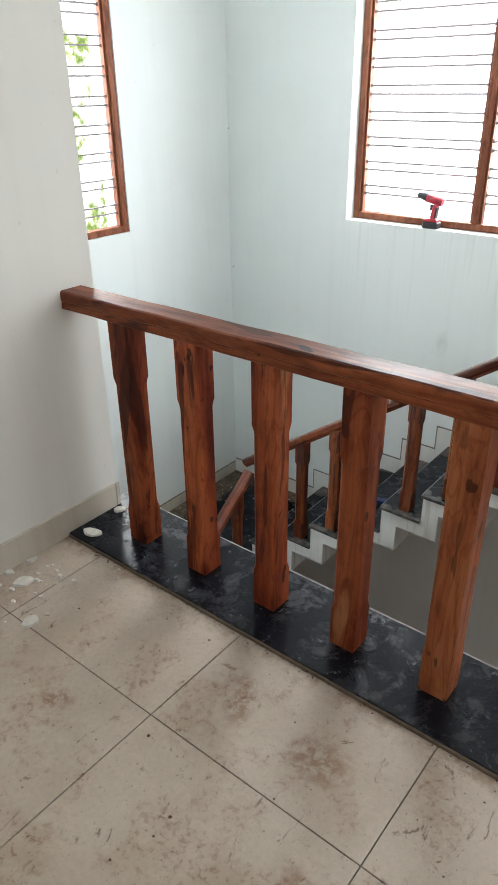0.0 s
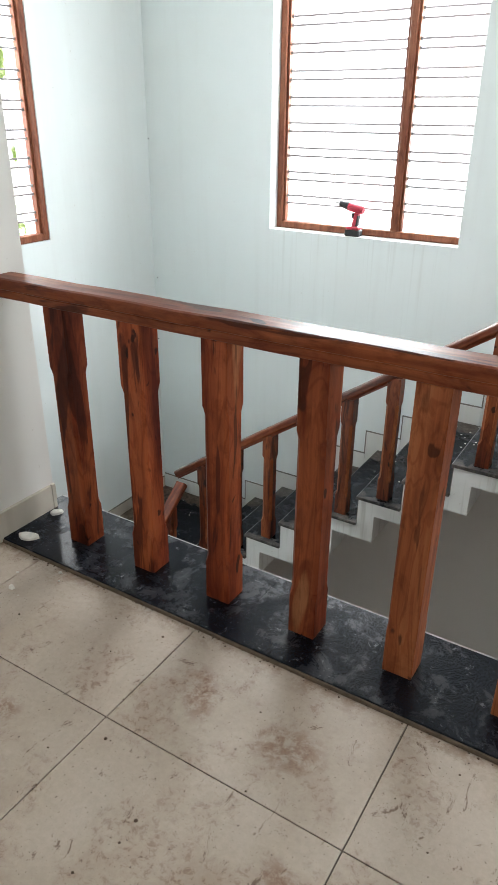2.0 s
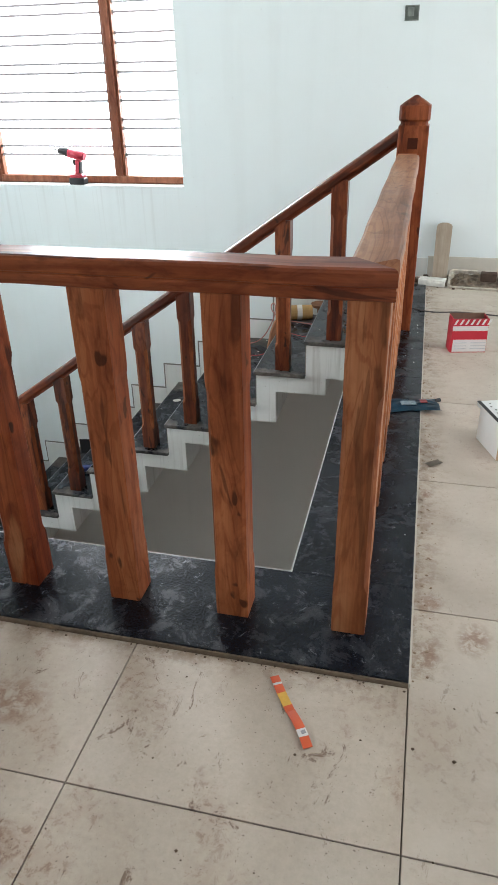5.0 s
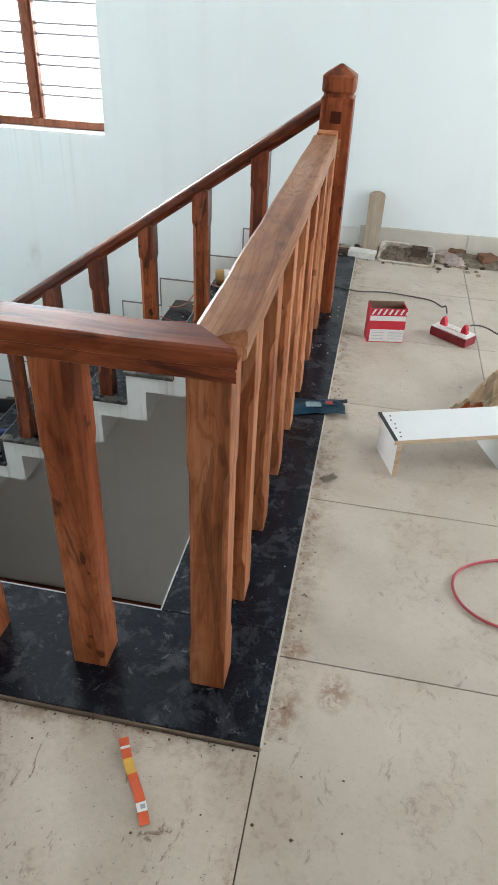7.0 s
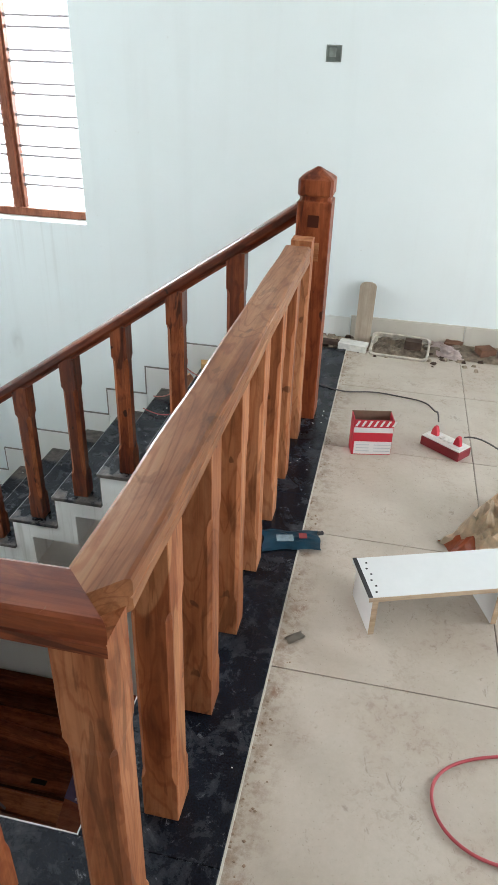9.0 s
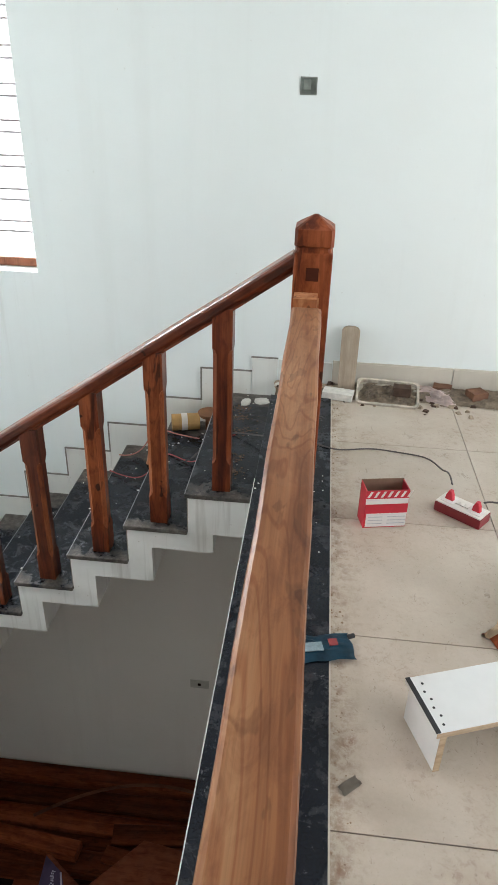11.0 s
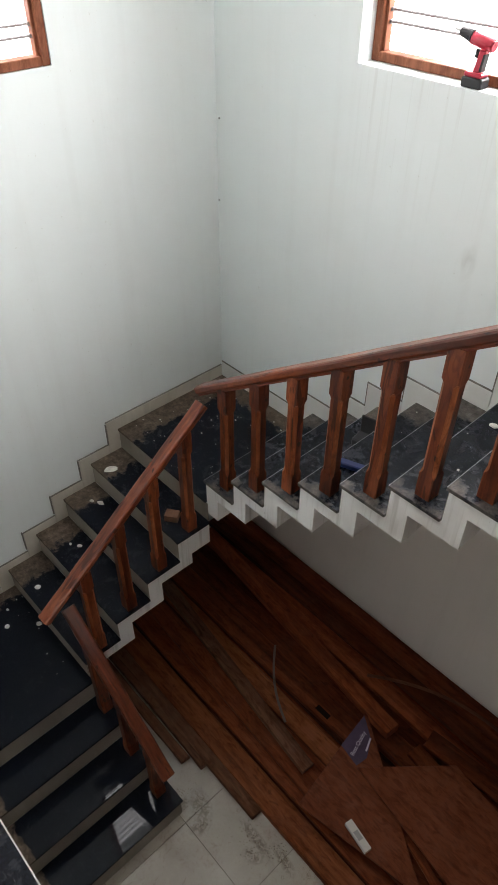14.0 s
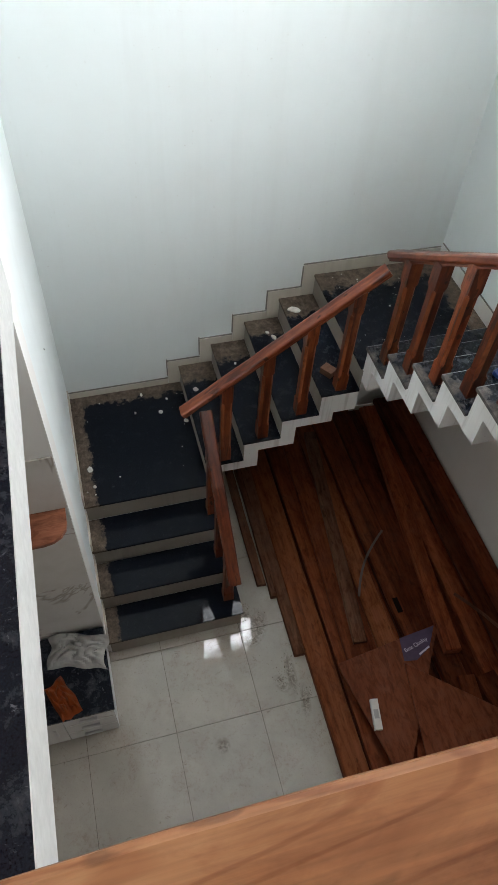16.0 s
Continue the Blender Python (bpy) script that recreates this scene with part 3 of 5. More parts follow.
W_END = OUT_Y - W_RUN * 4
part("lower_landing", box(WEST, -2.91, NIB_Y, W_END, LOW, LAND2 - SLAB), STRING, stairs)
S_OUT = 1.235
for k in range(3):
    x0 = -2.91 + W_RUN * k
    part("step_base", box(x0, x0 + W_RUN, NIB_Y, S_OUT, LOW, LAND2 - RISE * (k + 1) - SLAB), STRING, stairs)


def tread(x0, x1, y0, y1, z, mat=GRANITE_STEP):
    """A granite slab whose top is at z."""
    part("tread", box(-(x1 - x0) / 2, (x1 - x0) / 2, -(y1 - y0) / 2, (y1 - y0) / 2, -SLAB, 0, 0.002), mat, stairs, "", Matrix.Translation(((x0 + x1) / 2, (y0 + y1) / 2, z)))


def riser(x0, x1, y0, y1, z0, z1):
    part("riser", box(x0, x1, y0, y1, z0, z1), RISER, stairs)


for k in range(10):
    xa, z = N_START - RUN * k, FIRST - RISE * k
    tread(xa - RUN - 0.012, xa - (0.004 if k else -0.02), OUT_Y - 0.012, NORTH - 0.002, z, GRANITE_UPPER)
    # thin strip that draws the glint on the nosing
    part("nosing_edge", box(xa - RUN - 0.0125, xa - RUN - 0.0085, OUT_Y - 0.010, NORTH - 0.014, z - 0.006, z + 0.0006, 0.0005), EDGE_GLINT, stairs, "pale painted glint along the slab edge")
    riser(xa - RUN - 0.004, xa - RUN, OUT_Y + 0.002, NORTH - 0.012, z - RISE + 0.001, z - SLAB - 0.001)
tread(WEST + 0.002, N_END - 0.006, OUT_Y - 0.012, NORTH - 0.002, LAND1)
for k in range(4):
    ya, z = OUT_Y - W_RUN * k, LAND1 - RISE * (k + 1)
    tread(WEST + 0.002, OUT_X + 0.012, ya - W_RUN - 0.012, ya - (0.004 if k else 0.002), z)
    riser(WEST + 0.012, OUT_X - 0.002, ya - 0.004, ya, z + 0.001, z + RISE - SLAB - 0.001)
ya = OUT_Y - W_RUN * 4
riser(WEST + 0.012, OUT_X - 0.002, ya - 0.004, ya, LAND2 + 0.001, LAND2 + RISE - SLAB - 0.001)
tread(WEST + 0.002, -2.91 + 0.012, NIB_Y + 0.002, W_END + 0.004, LAND2, GRANITE_LOW)
for k in range(3):
    x0, z = -2.91 + W_RUN * k, LAND2 - RISE * (k + 1)
    tread(x0 + 0.004, x0 + W_RUN + 0.012, NIB_Y + 0.002, S_OUT + 0.012, z, GRANITE_LOW)
    riser(x0, x0 + 0.004, NIB_Y + 0.012, S_OUT - 0.002, z + 0.001, z + RISE - SLAB - 0.001)
riser(-2.91 + W_RUN * 3, -2.91 + W_RUN * 3 + 0.004, NIB_Y + 0.012, S_OUT - 0.002, LOW, LAND2 - RISE * 3 - SLAB - 0.001)

# stepped skirting along the stairs
SK = 0.126
skirting = empty_thing("stair_skirting", (WEST, NORTH, LAND1), "stepped off-white skirting tiles with dark mortar edges along the stair walls", "skirting", "structure")


def skirt_n(x0, x1, z0, z1, mat=SKIRT_WHITE):
    part("skirting_tile", box(x0 + 0.002, x1 - 0.002, NORTH - 0.012, NORTH, z0, z1), mat, skirting)
    part("mortar_line", box(x0 - 0.004, x1, NORTH - 0.008, NORTH, z1, z1 + 0.007), JOINT, skirting)


def skirt_w(y0, y1, z0, z1):
    z1 -= 0.030 + 0.018 * (NORTH - y1)
    part("skirting_tile", box(WEST, WEST + 0.012, y0 + 0.002, y1 - 0.002, z0, z1), SKIRT, skirting)
    part("mortar_line", box(WEST, WEST + 0.008, y0 - 0.004, y1, z1, z1 + 0.007), JOINT, skirting)


for k in range(10):
    xa, z = N_START - RUN * k, FIRST - RISE * k
    skirt_n(xa - RUN - 0.11, xa - 0.11, z - RISE, z + SK)
    part("mortar_line", box(xa - RUN - 0.118, xa - RUN - 0.11, NORTH - 0.008, NORTH, z - RISE + SK, z + SK + 0.007), JOINT, skirting)
skirt_n(-0.416, -0.28, FIRST, 0.12)
skirt_n(WEST + 0.012, N_END - 0.11, LAND1, LAND1 + SK)
skirt_w(OUT_Y - 0.10, NORTH - 0.012, LAND1 - RISE, LAND1 + SK)
for k in range(5):
    ya, z = OUT_Y - W_RUN * k, LAND1 - RISE * (k + 1)
    part("mortar_line", box(WEST, WEST + 0.008, ya - 0.108, ya - 0.10, z + SK - 0.040, z + RISE + SK - 0.043), JOINT, skirting)
    if k < 4:
        skirt_w(ya - W_RUN - 0.10, ya - 0.10, z - RISE, z + SK)
skirt_w(NIB_Y + 0.012, OUT_Y - W_RUN * 4 - 0.10, LAND2, LAND2 + SK)
part("skirting_tile", box(WEST + 0.012, -2.91, NIB_Y, NIB_Y + 0.010, LAND2, LAND2 + 0.10), SKIRT, skirting)
for k in range(3):
    x0, z = -2.91 + W_RUN * k, LAND2 - RISE * (k + 1)
    part("skirting_tile", box(x0, x0 + W_RUN, NIB_Y, NIB_Y + 0.010, z, z + 0.10), SKIRT, skirting)

# room skirting
baseboard = empty_thing("baseboard", (0.5, NORTH, 0), "dusty beige skirting tiles along the upper walls", "skirting", "structure")
part("skirting_tile", box(-0.278, -0.002, NORTH - 0.010, NORTH, 0.0, 0.118), SKIRT_WHITE, baseboard)
for i in range(6):
    x0 = 0.0 + 0.61 * i
    part("skirting_tile", box(x0 + 0.002, min(EAST, x0 + 0.608), NORTH - 0.012, NORTH, 0.0, 0.125), SKIRT, baseboard)
    part("mortar_line", box(x0, min(EAST, x0 + 0.608), NORTH - 0.010, NORTH, 0.125, 0.131), SKIRT, baseboard)
for i in range(7):
    y0 = SOUTH + 0.62 * i
    part("skirting_tile", box(NIB_X, NIB_X + 0.012, y0 + 0.002, min(NIB_TOP, y0 + 0.618), 0.0, 0.10), SKIRT, baseboard)

# ---- windows ----


def bar_pairs(z, pitch, top):
    out = []
    while z + 0.052 < top:
        out += [z, z + 0.051]
        z += pitch
    return out


def window(name, m, w, h, mullions, first, pitch, label):
    """A teak frame in a wall along x, its outer face at y = 0, with paired iron bars across each light."""
    win = empty_thing(name, m.translation, label, "window", "structure")
    f, d = 0.044, 0.07
    stile, rail_ = lambda x: box(x, x + f, 0, d, 0, h, 0.004), lambda z: box(f, w - f, 0.002, d - 0.002, z, z + f, 0.004)
    for x in (0, w - f):
        part("window_frame", stile(x), FRAME, win, "", m)
    for z in (0, h - f):
        part("window_frame", rail_(z), FRAME, win, "", m)
    edges = [f, *[e for x in mullions for e in (x, x + 0.042)], w - f]
    for x in mullions:
        part("mullion", box(x, x + 0.042, 0.002, d - 0.002, f, h - f, 0.004), FRAME, win, "", m)
    for a, b in zip(edges[::2], edges[1::2]):
        inner = bmesh.new()
        for x in (a, b - 0.016):
            add_box(inner, x, x + 0.016, 0.02, d - 0.01, f, h - f, 0.002)
        part("sash_bead", inner, FRAME, win, "", m)
        for z in bar_pairs(first, pitch, h - f):
            part("grill_bar", bar((a + 0.016, 0.045, z), (b - 0.016, 0.045, z), 0.0052), IRON, win, "", m)
            kb = bmesh.new()
            add_box(kb, a + 0.016, a + 0.030, 0.035, 0.055, z - 0.009, z + 0.009, 0.002)
            add_box(kb, b - 0.030, b - 0.016, 0.035, 0.055, z - 0.009, z + 0.009, 0.002)
            part("bar_socket", kb, IRON, win, "", m)
    return win


window("window_1", Matrix.Translation((-2.876, NORTH + 0.095, 0.502)), 1.396, 1.785, [0.876], 0.168, 0.1555, "teak window frame with paired horizontal iron bars, bright daylight outside")
window("window_2", Matrix.Translation((WEST - 0.002, 1.272, 0.467)) @ pose(0, 0, 0, 0, 0, 90), 0.896, 1.82, [], 0.129, 0.1645, "teak window frame with paired horizontal iron bars, bright daylight outside")

# ---- railings ----


def post_mesh(h, w=0.075, cut=0.009, lo=0.13, hi=0.20, pale_cut=False):
    """A square post with its corners chamfered between a square foot and a square head."""
    bm = bmesh.new()
    a, rings = w / 2, []
    for z, c in ((0, 0.0015), (lo - 0.012, 0.0015), (lo - 0.002, cut * 0.7), (lo + 0.012, cut), (h - hi - 0.012, cut), (h - hi + 0.002, cut * 0.7), (h - hi + 0.012, 0.0015), (h, 0.0015)):
        o = a - (0.001 if c == cut else 0)
        pts = [(o, -o + c), (o, o - c), (o - c, o), (-o + c, o), (-o, o - c), (-o, -o + c), (-o + c, -o), (o - c, -o)]
        rings.append([bm.verts.new((x, y, z)) for x, y in pts])
    for k, (r, s) in enumerate(zip(rings, rings[1:])):
        for i in range(8):
            f = bm.faces.new((r[i], r[(i + 1) % 8], s[(i + 1) % 8], s[i]))
            if pale_cut and i % 2 and 1 <= k <= 5:
                f.material_index = 1
    bm.faces.new(rings[0][::-1])
    bm.faces.new(rings[-1])
    return bm


def rail_profile(w, h):
    """Half-moulded handrail section: a flat top with rounded shoulders and a cove below."""
    a = w / 2
    return [(-a + 0.012, 0), (-a + 0.012, 0.010), (-a + 0.004, 0.018), (-a, 0.026), (-a, h - 0.012), (-a + 0.005, h - 0.004), (-a + 0.014, h),
            (a - 0.014, h), (a - 0.005, h - 0.004), (a, h - 0.012), (a, 0.026), (a - 0.004, 0.018), (a - 0.012, 0.010), (a - 0.012, 0)]


def square_profile(w, h):
    """Squarer section: eased top edges, a scribed line along the side and a shallow step below it."""
    a = w / 2
    side = [(a - 0.008, h), (a - 0.002, h - 0.003), (a, h - 0.009), (a, 0.026), (a - 0.003, 0.0235), (a - 0.003, 0.0215), (a - 0.001, 0.019), (a - 0.001, 0.002), (a - 0.003, 0)]
    return [(-y, z) for y, z in reversed(side)] + side


def rail_mesh(p, q, w=0.088, h=0.056, cut_p=0.0, cut_q=0.0, section=None):
    """A handrail along local x from 0 to its length; cut_p, cut_q slide the ends of its two sides apart for a mitre."""
    p, q = Vector(p), Vector(q)
    n = (q - p).length
    bm = bmesh.new()
    steps, rings = 14, []
    for i in range(steps + 1):
        ring = []
        for y, z in (section or rail_profile)(w, h):
            x = n * i / steps
            x += (cut_p * y if i == 0 else 0) + (cut_q * y if i == steps else 0)
            ring.append(bm.verts.new((x, y + 0.0012 * math.sin(i * 1.7 + z * 40), z + 0.001 * math.sin(i * 2.3))))
        rings.append(ring)
    k = len(rings[0])
    for r, s in zip(rings, rings[1:]):
        for i in range(k):
            bm.faces.new((r[i], s[i], s[(i + 1) % k], r[(i + 1) % k]))
    bm.faces.new(rings[0])
    bm.faces.new(rings[-1][::-1])
    bmesh.ops.recalc_face_normals(bm, faces=bm.faces[:])
    d = (q - p).normalized()
    side = Vector((0, 0, 1)).cross(d).normalized()
    up = d.cross(side)
    m = Matrix((d, side, up)).transposed().to_4x4()
    m.translation = p
    return bm, m


RAIL_Z, G = 0.772, 0.012
gallery = empty_thing("gallery_railing", (-0.14, 0.15, G), "varnished reddish teak railing with square posts on the black granite border", "railing")
bm, m = rail_mesh((-1.968, 0.150, RAIL_Z), (-0.136, 0.150, RAIL_Z), cut_q=-1.0, section=square_profile)
part("handrail", bm, TEAK_RAIL, gallery, "reddish varnished handrail with a moulded edge", m)
bm, m = rail_mesh((-0.136, 0.150, RAIL_Z), (-0.136, 1.87, RAIL_Z), cut_p=-1.0, section=square_profile)
part("handrail", bm, TEAK_PALE, gallery, "paler sanded handrail with flowing grain", m)
part("baluster", post_mesh(RAIL_Z - G + 0.012), TEAK_PALE_POST, gallery, "pale orange-brown corner baluster", Matrix.Translation((-0.138, 0.150, G)))
part("baluster", post_mesh(RAIL_Z - G + 0.012, cut=0.006), TEAK_MID, gallery, "", Matrix.Translation((-0.139 - 0.2655, 0.150, G)))
part("baluster", post_mesh(RAIL_Z - G + 0.012, cut=0.004), TEAK_MID, gallery, "", Matrix.Translation((-0.139 - 0.2655 * 2, 0.150, G)))
me_post = part("baluster", post_mesh(RAIL_Z - G + 0.012), TEAK, gallery, "", Matrix.Translation((-0.139 - 0.2655 * 3, 0.150, G)))
for k in range(4, 7):
    part("baluster", me_post.data, None, gallery, "", Matrix.Translation((-0.139 - 0.2655 * k, 0.150, G)))
pale = None
for k in range(1, 7):
    m = Matrix.Translation((-0.144, 0.142 + 0.266 * k, G))
    if pale is None:
        pale = part("baluster", post_mesh(RAIL_Z - G + 0.012), TEAK_PALE_POST, gallery, "", m)
    else:
        part("baluster", pale.data, None, gallery, "", m)
part("baluster", post_mesh(0.80), TEAK_PALE_POST, gallery, "", Matrix.Translation((-0.144, 2.045, G)))

# newel with its pyramid cap and mortices
newel = empty_thing("newel_post", (-0.130, 2.262, G), "tall square teak newel with a pyramid cap and open mortices", "newel post")
NW = 0.128
nb = bmesh.new()
a, c0 = NW / 2, 0.010
rings = []
for z, o in ((0, a), (0.895, a), (0.901, a - 0.007), (0.912, a - 0.007), (0.920, a + 0.001), (0.972, a + 0.001), (0.984, a - 0.014), (1.012, 0.006)):
    c = min(c0, o * 0.4) if z > 0.9 else 0.003
    rings.append([nb.verts.new((x, y, z)) for x, y in ((o, -o + c), (o, o - c), (o - c, o), (-o + c, o), (-o, o - c), (-o, -o + c), (-o + c, -o), (o - c, -o))])
for r, s in zip(rings, rings[1:]):
    for i in range(8):
        nb.faces.new((r[i], r[(i + 1) % 8], s[(i + 1) % 8], s[i]))
nb.faces.new(rings[0][::-1])
nb.faces.new(rings[-1])
part("shaft", nb, TEAK_NEWEL, newel, "", Matrix.Translation((-0.130, 2.262, G)))
# the opening is a flat inlay; its inner shade is painted dark brown
HOLE = plain("mortice_shadow", (0.065, 0.018, 0.010), 0.9)
for z, w, h, mt in ((0.828, 0.042, 0.044, HOLE), (0.715, 0.058, 0.07, TEAK_PALE)):
    fr = bmesh.new()
    add_box(fr, -0.130 - w / 2, -0.130 + w / 2, 2.262 - a - 0.002, 2.262 - a + 0.02, z - h / 2 + G, z + h / 2 + G)
    part("mortice", fr, mt, newel)

# stair railing
stair_rail = empty_thing("stair_railing", (-2.95, 2.3, LAND1), "dark varnished teak stair railing with one square post to each tread", "railing")
NZ = lambda x: 0.79 + 0.690 * (x + 0.238)
NY = 2.298
bm, m = rail_mesh((-3.03, NY, NZ(-3.03)), (-0.165, NY, NZ(-0.165)), 0.085, 0.061)
part("handrail", bm, STAIR_RAIL, stair_rail, "", m)
sp = None
for k in range(10):
    x, z = N_START - RUN * (k + 0.5), FIRST - RISE * k
    h = NZ(x) - z + 0.03
    if sp is None:
        sp = part("baluster", post_mesh(h, 0.075, 0.016, 0.14, 0.16, True), TEAK_DARK, stair_rail, "", Matrix.Translation((x, NY, z)))
        sp.data.materials.append(TEAK_CUT)
    else:
        part("baluster", sp.data, None, stair_rail, "", Matrix.Translation((x, NY, z)))
WX = -2.985
WZ = lambda y: -1.212 + 0.764 * (y - 2.23)
bm, m = rail_mesh((WX, 1.03, WZ(1.03)), (WX, 2.27, WZ(2.27)), 0.085, 0.056)
part("handrail", bm, STAIR_RAIL, stair_rail, "", m)
for k in range(4):
    y, z = OUT_Y - W_RUN * (k + 0.5), LAND1 - RISE * (k + 1)
    part("baluster", post_mesh(WZ(y) - z + 0.03, 0.075, 0.016, 0.14, 0.16, True), TEAK_DARK, stair_rail, "", Matrix.Translation((WX, y, z))).data.materials.append(TEAK_CUT)
SY = 1.165
SZ = lambda x: -2.205 - 0.87 * (x + 2.95)
bm, m = rail_mesh((-3.01, SY, SZ(-3.01)), (-2.12, SY, SZ(-2.12)), 0.085, 0.056)
part("handrail", bm, STAIR_RAIL, stair_rail, "", m)
for k in range(3):
    x, z = -2.91 + W_RUN * (k + 0.45), LAND2 - RISE * (k + 1)
    part("baluster", post_mesh(max(0.3, SZ(x) - z + 0.03), 0.075, 0.012, 0.10, 0.12), TEAK_DARK, stair_rail, "", Matrix.Translation((x, SY, z)))

# ---- granite border of the well ----
border = empty_thing("granite_border", (-0.15, 0.15, 0), "dusty black granite border slabs round the stairwell", "border", "structure")
for x0, x1, y0, y1 in ((NIB_X, -1.101, 0.0, 0.297), (-1.100, 0.0, 0.0, 0.297), (-2.0, NIB_X - 0.001, NIB_TOP, 0.297), (-0.297, 0.0, 0.2985, 1.62), (-0.297, 0.0, 1.621, 3.03)):
    part("granite_slab", box(x0, x1, y0, y1, -0.015, G, 0.0012), GRANITE, border)
part("edge_strip", box(-2.0, -0.297, 0.2972, 0.2998, -0.205, G + 0.0004), EDGE, border, "white painted slab edge")
part("edge_strip", box(-0.2998, -0.2972, 0.2998, OUT_Y, -0.205, G + 0.0004), EDGE, border, "white painted slab edge")
part("edge_strip", box(0.0002, 0.0045, -0.004, 3.03, -0.006, 0.0095), SKIRT, border, "pale mortar line")
part("edge_strip", box(NIB_X, 0.0, -0.0045, -0.0002, -0.006, 0.0075), BED, border, "brown mortar line")

# ---- lower room: marble cladding, cabinet, shelf ----


def marble(name):
    m, t, b = nodes(name, 0.25)
    v = coords(t)
    vein = ramp(t, noise_tex(t, v, 1.1, 5, 0.6, 0.8), [(0.488, 0.0), (0.5, 0.8), (0.512, 0.0)])
    c = mix(t, vein, (0.62, 0.60, 0.56), (0.30, 0.26, 0.22))
    c = mix(t, ramp(t, noise_tex(t, v, 7, 5, 0.6), [(0.4, 0.0), (0.7, 0.3)]), c, (0.48, 0.44, 0.38))
    t.links.new(c, b.inputs["Base Color"])
    return m


MARBLE = marble("marble_tile")
clad = empty_thing("marble_cladding", (LOWER_X, -0.4, -3.1), "veined cream marble tiles on the lower wall", "wall cladding", "structure")
for i in range(3):
    for j in range(3):
        part("tile", box(LOWER_X, LOWER_X + 0.01, 0.262 - 0.6 * (i + 1) + 0.0015, 0.262 - 0.6 * i - 0.0015, -3.10 + 0.62 * j, -3.10 + 0.62 * (j + 1) - 0.002), MARBLE, clad)
SHELF = wood("shelf_laminate", (0.22, 0.085, 0.045), (0.27, 0.105, 0.058), (0.31, 0.125, 0.070), "Y", 0.35, 0, 0.1)
sh = bmesh.new()
outline = [(0, 0), (0, -0.9), (0.20, -0.9), (0.20, -0.12)] + [(0.20 - 0.10 * (1 - math.cos(a)), -0.12 + 0.12 * math.sin(a)) for a in (0.4, 0.8, 1.2, 1.57)]
lo_ = [sh.verts.new((x, y, 0)) for x, y in outline]
hi_ = [sh.verts.new((x, y, 0.022)) for x, y in outline]
sh.faces.new(lo_[::-1]), sh.faces.new(hi_)
for i in range(len(outline)):
    j = (i + 1) % len(outline)
    sh.faces.new((lo_[i], lo_[j], hi_[j], hi_[i]))
bmesh.ops.recalc_face_normals(sh, faces=sh.faces[:])
thing("wall_shelf", sh, SHELF, "brown laminate wall shelf with a rounded corner above the marble tiles", "shelf", Matrix.Translation((LOWER_X + 0.002, 0.250, -1.68)))

WHITE_LAM = plain("white_laminate", (0.66, 0.66, 0.64), 0.3, 0, 0.03, 12, 0)
STEEL = plain("brushed_steel", (0.45, 0.44, 0.42), 0.35, 0.9)
cab = empty_thing("low_cabinet", (-1.72, -0.3, LOW), "low white marble-fronted cabinet with drawers under a black granite top", "cabinet")
part("body", box(LOWER_X + 0.012, -1.595, -1.3, 0.250, LOW, -3.145, 0.003), WHITE_LAM, cab)
part("top", box(LOWER_X + 0.012, -1.565, -1.3, 0.262, -3.143, -3.118, 0.003), GRANITE, cab, "dusty black granite top")
for k in range(3):
    z = LOW + 0.03 + 0.133 * k
    d = part("drawer", box(-1.593, -1.577, -0.065, 0.250, z, z + 0.126, 0.002), MARBLE, cab, "cream marble-pattern drawer front")
    hb = box(-1.577, -1.560, 0.030, 0.145, z + 0.050, z + 0.074, 0.003)
    part("handle", hb, STEEL, d, "steel bar handle")
d = part("door", box(-1.593, -1.577, -0.68, -0.07, LOW + 0.03, -3.15, 0.002), MARBLE, cab, "cream marble-pattern cabinet door")
part("handle", box(-1.577, -1.565, -0.14, -0.12, -3.40, -3.28, 0.003), STEEL, d, "steel bar handle")


def crumpled(nx, ny, w, d, h, seed, peak=1.0, folds=4):
    """A crumpled sheet, as cloth or plastic lies when thrown down."""
    bm = bmesh.new()
    g = []
    for i in range(nx + 1):
        row = []
        for j in range(ny + 1):
            u, v = i / nx - 0.5, j / ny - 0.5
            e = max(0.0, 1 - (2 * max(abs(u), abs(v))) ** 3)
            z = h * e * (0.35 + 0.65 * abs(noise.noise((u * folds + seed, v * folds, seed * 1.7)))) * peak + 0.004
            row.append(bm.verts.new((u * w + 0.10 * w * noise.noise((v * 3, seed, u)), v * d + 0.12 * d * noise.noise((u * 3, v, seed + 5)), z)))
        g.append(row)
    for i in range(nx):
        for j in range(ny):
            bm.faces.new((g[i][j], g[i + 1][j], g[i + 1][j + 1], g[i][j + 1]))
    bmesh.ops.solidify(bm, geom=bm.faces[:], thickness=0.0015)
    return bm


CLOTH = plain("dusty_white_cloth", (0.60, 0.58, 0.54), 0.9, 0, 0.25, 9)
ORANGE = plain("orange_plastic", (0.40, 0.075, 0.012), 0.35, 0, 0.3, 14)
thing("crumpled_cloth", crumpled(36, 24, 0.36, 0.24, 0.13, 3, 1.0, 5), CLOTH, "crumpled dusty white cloth on the granite cabinet top", "cloth", pose(-1.99, 0.08, -3.118, 0, 0, 75), smooth=False)
thing("plastic_bag", crumpled(30, 18, 0.26, 0.13, 0.09, 8, 1.0, 5), ORANGE, "crumpled orange plastic bag on the granite cabinet top", "bag", pose(-1.70, -0.04, -3.118, 0, 0, 25))

# ---- lower floor: stacked timber ----


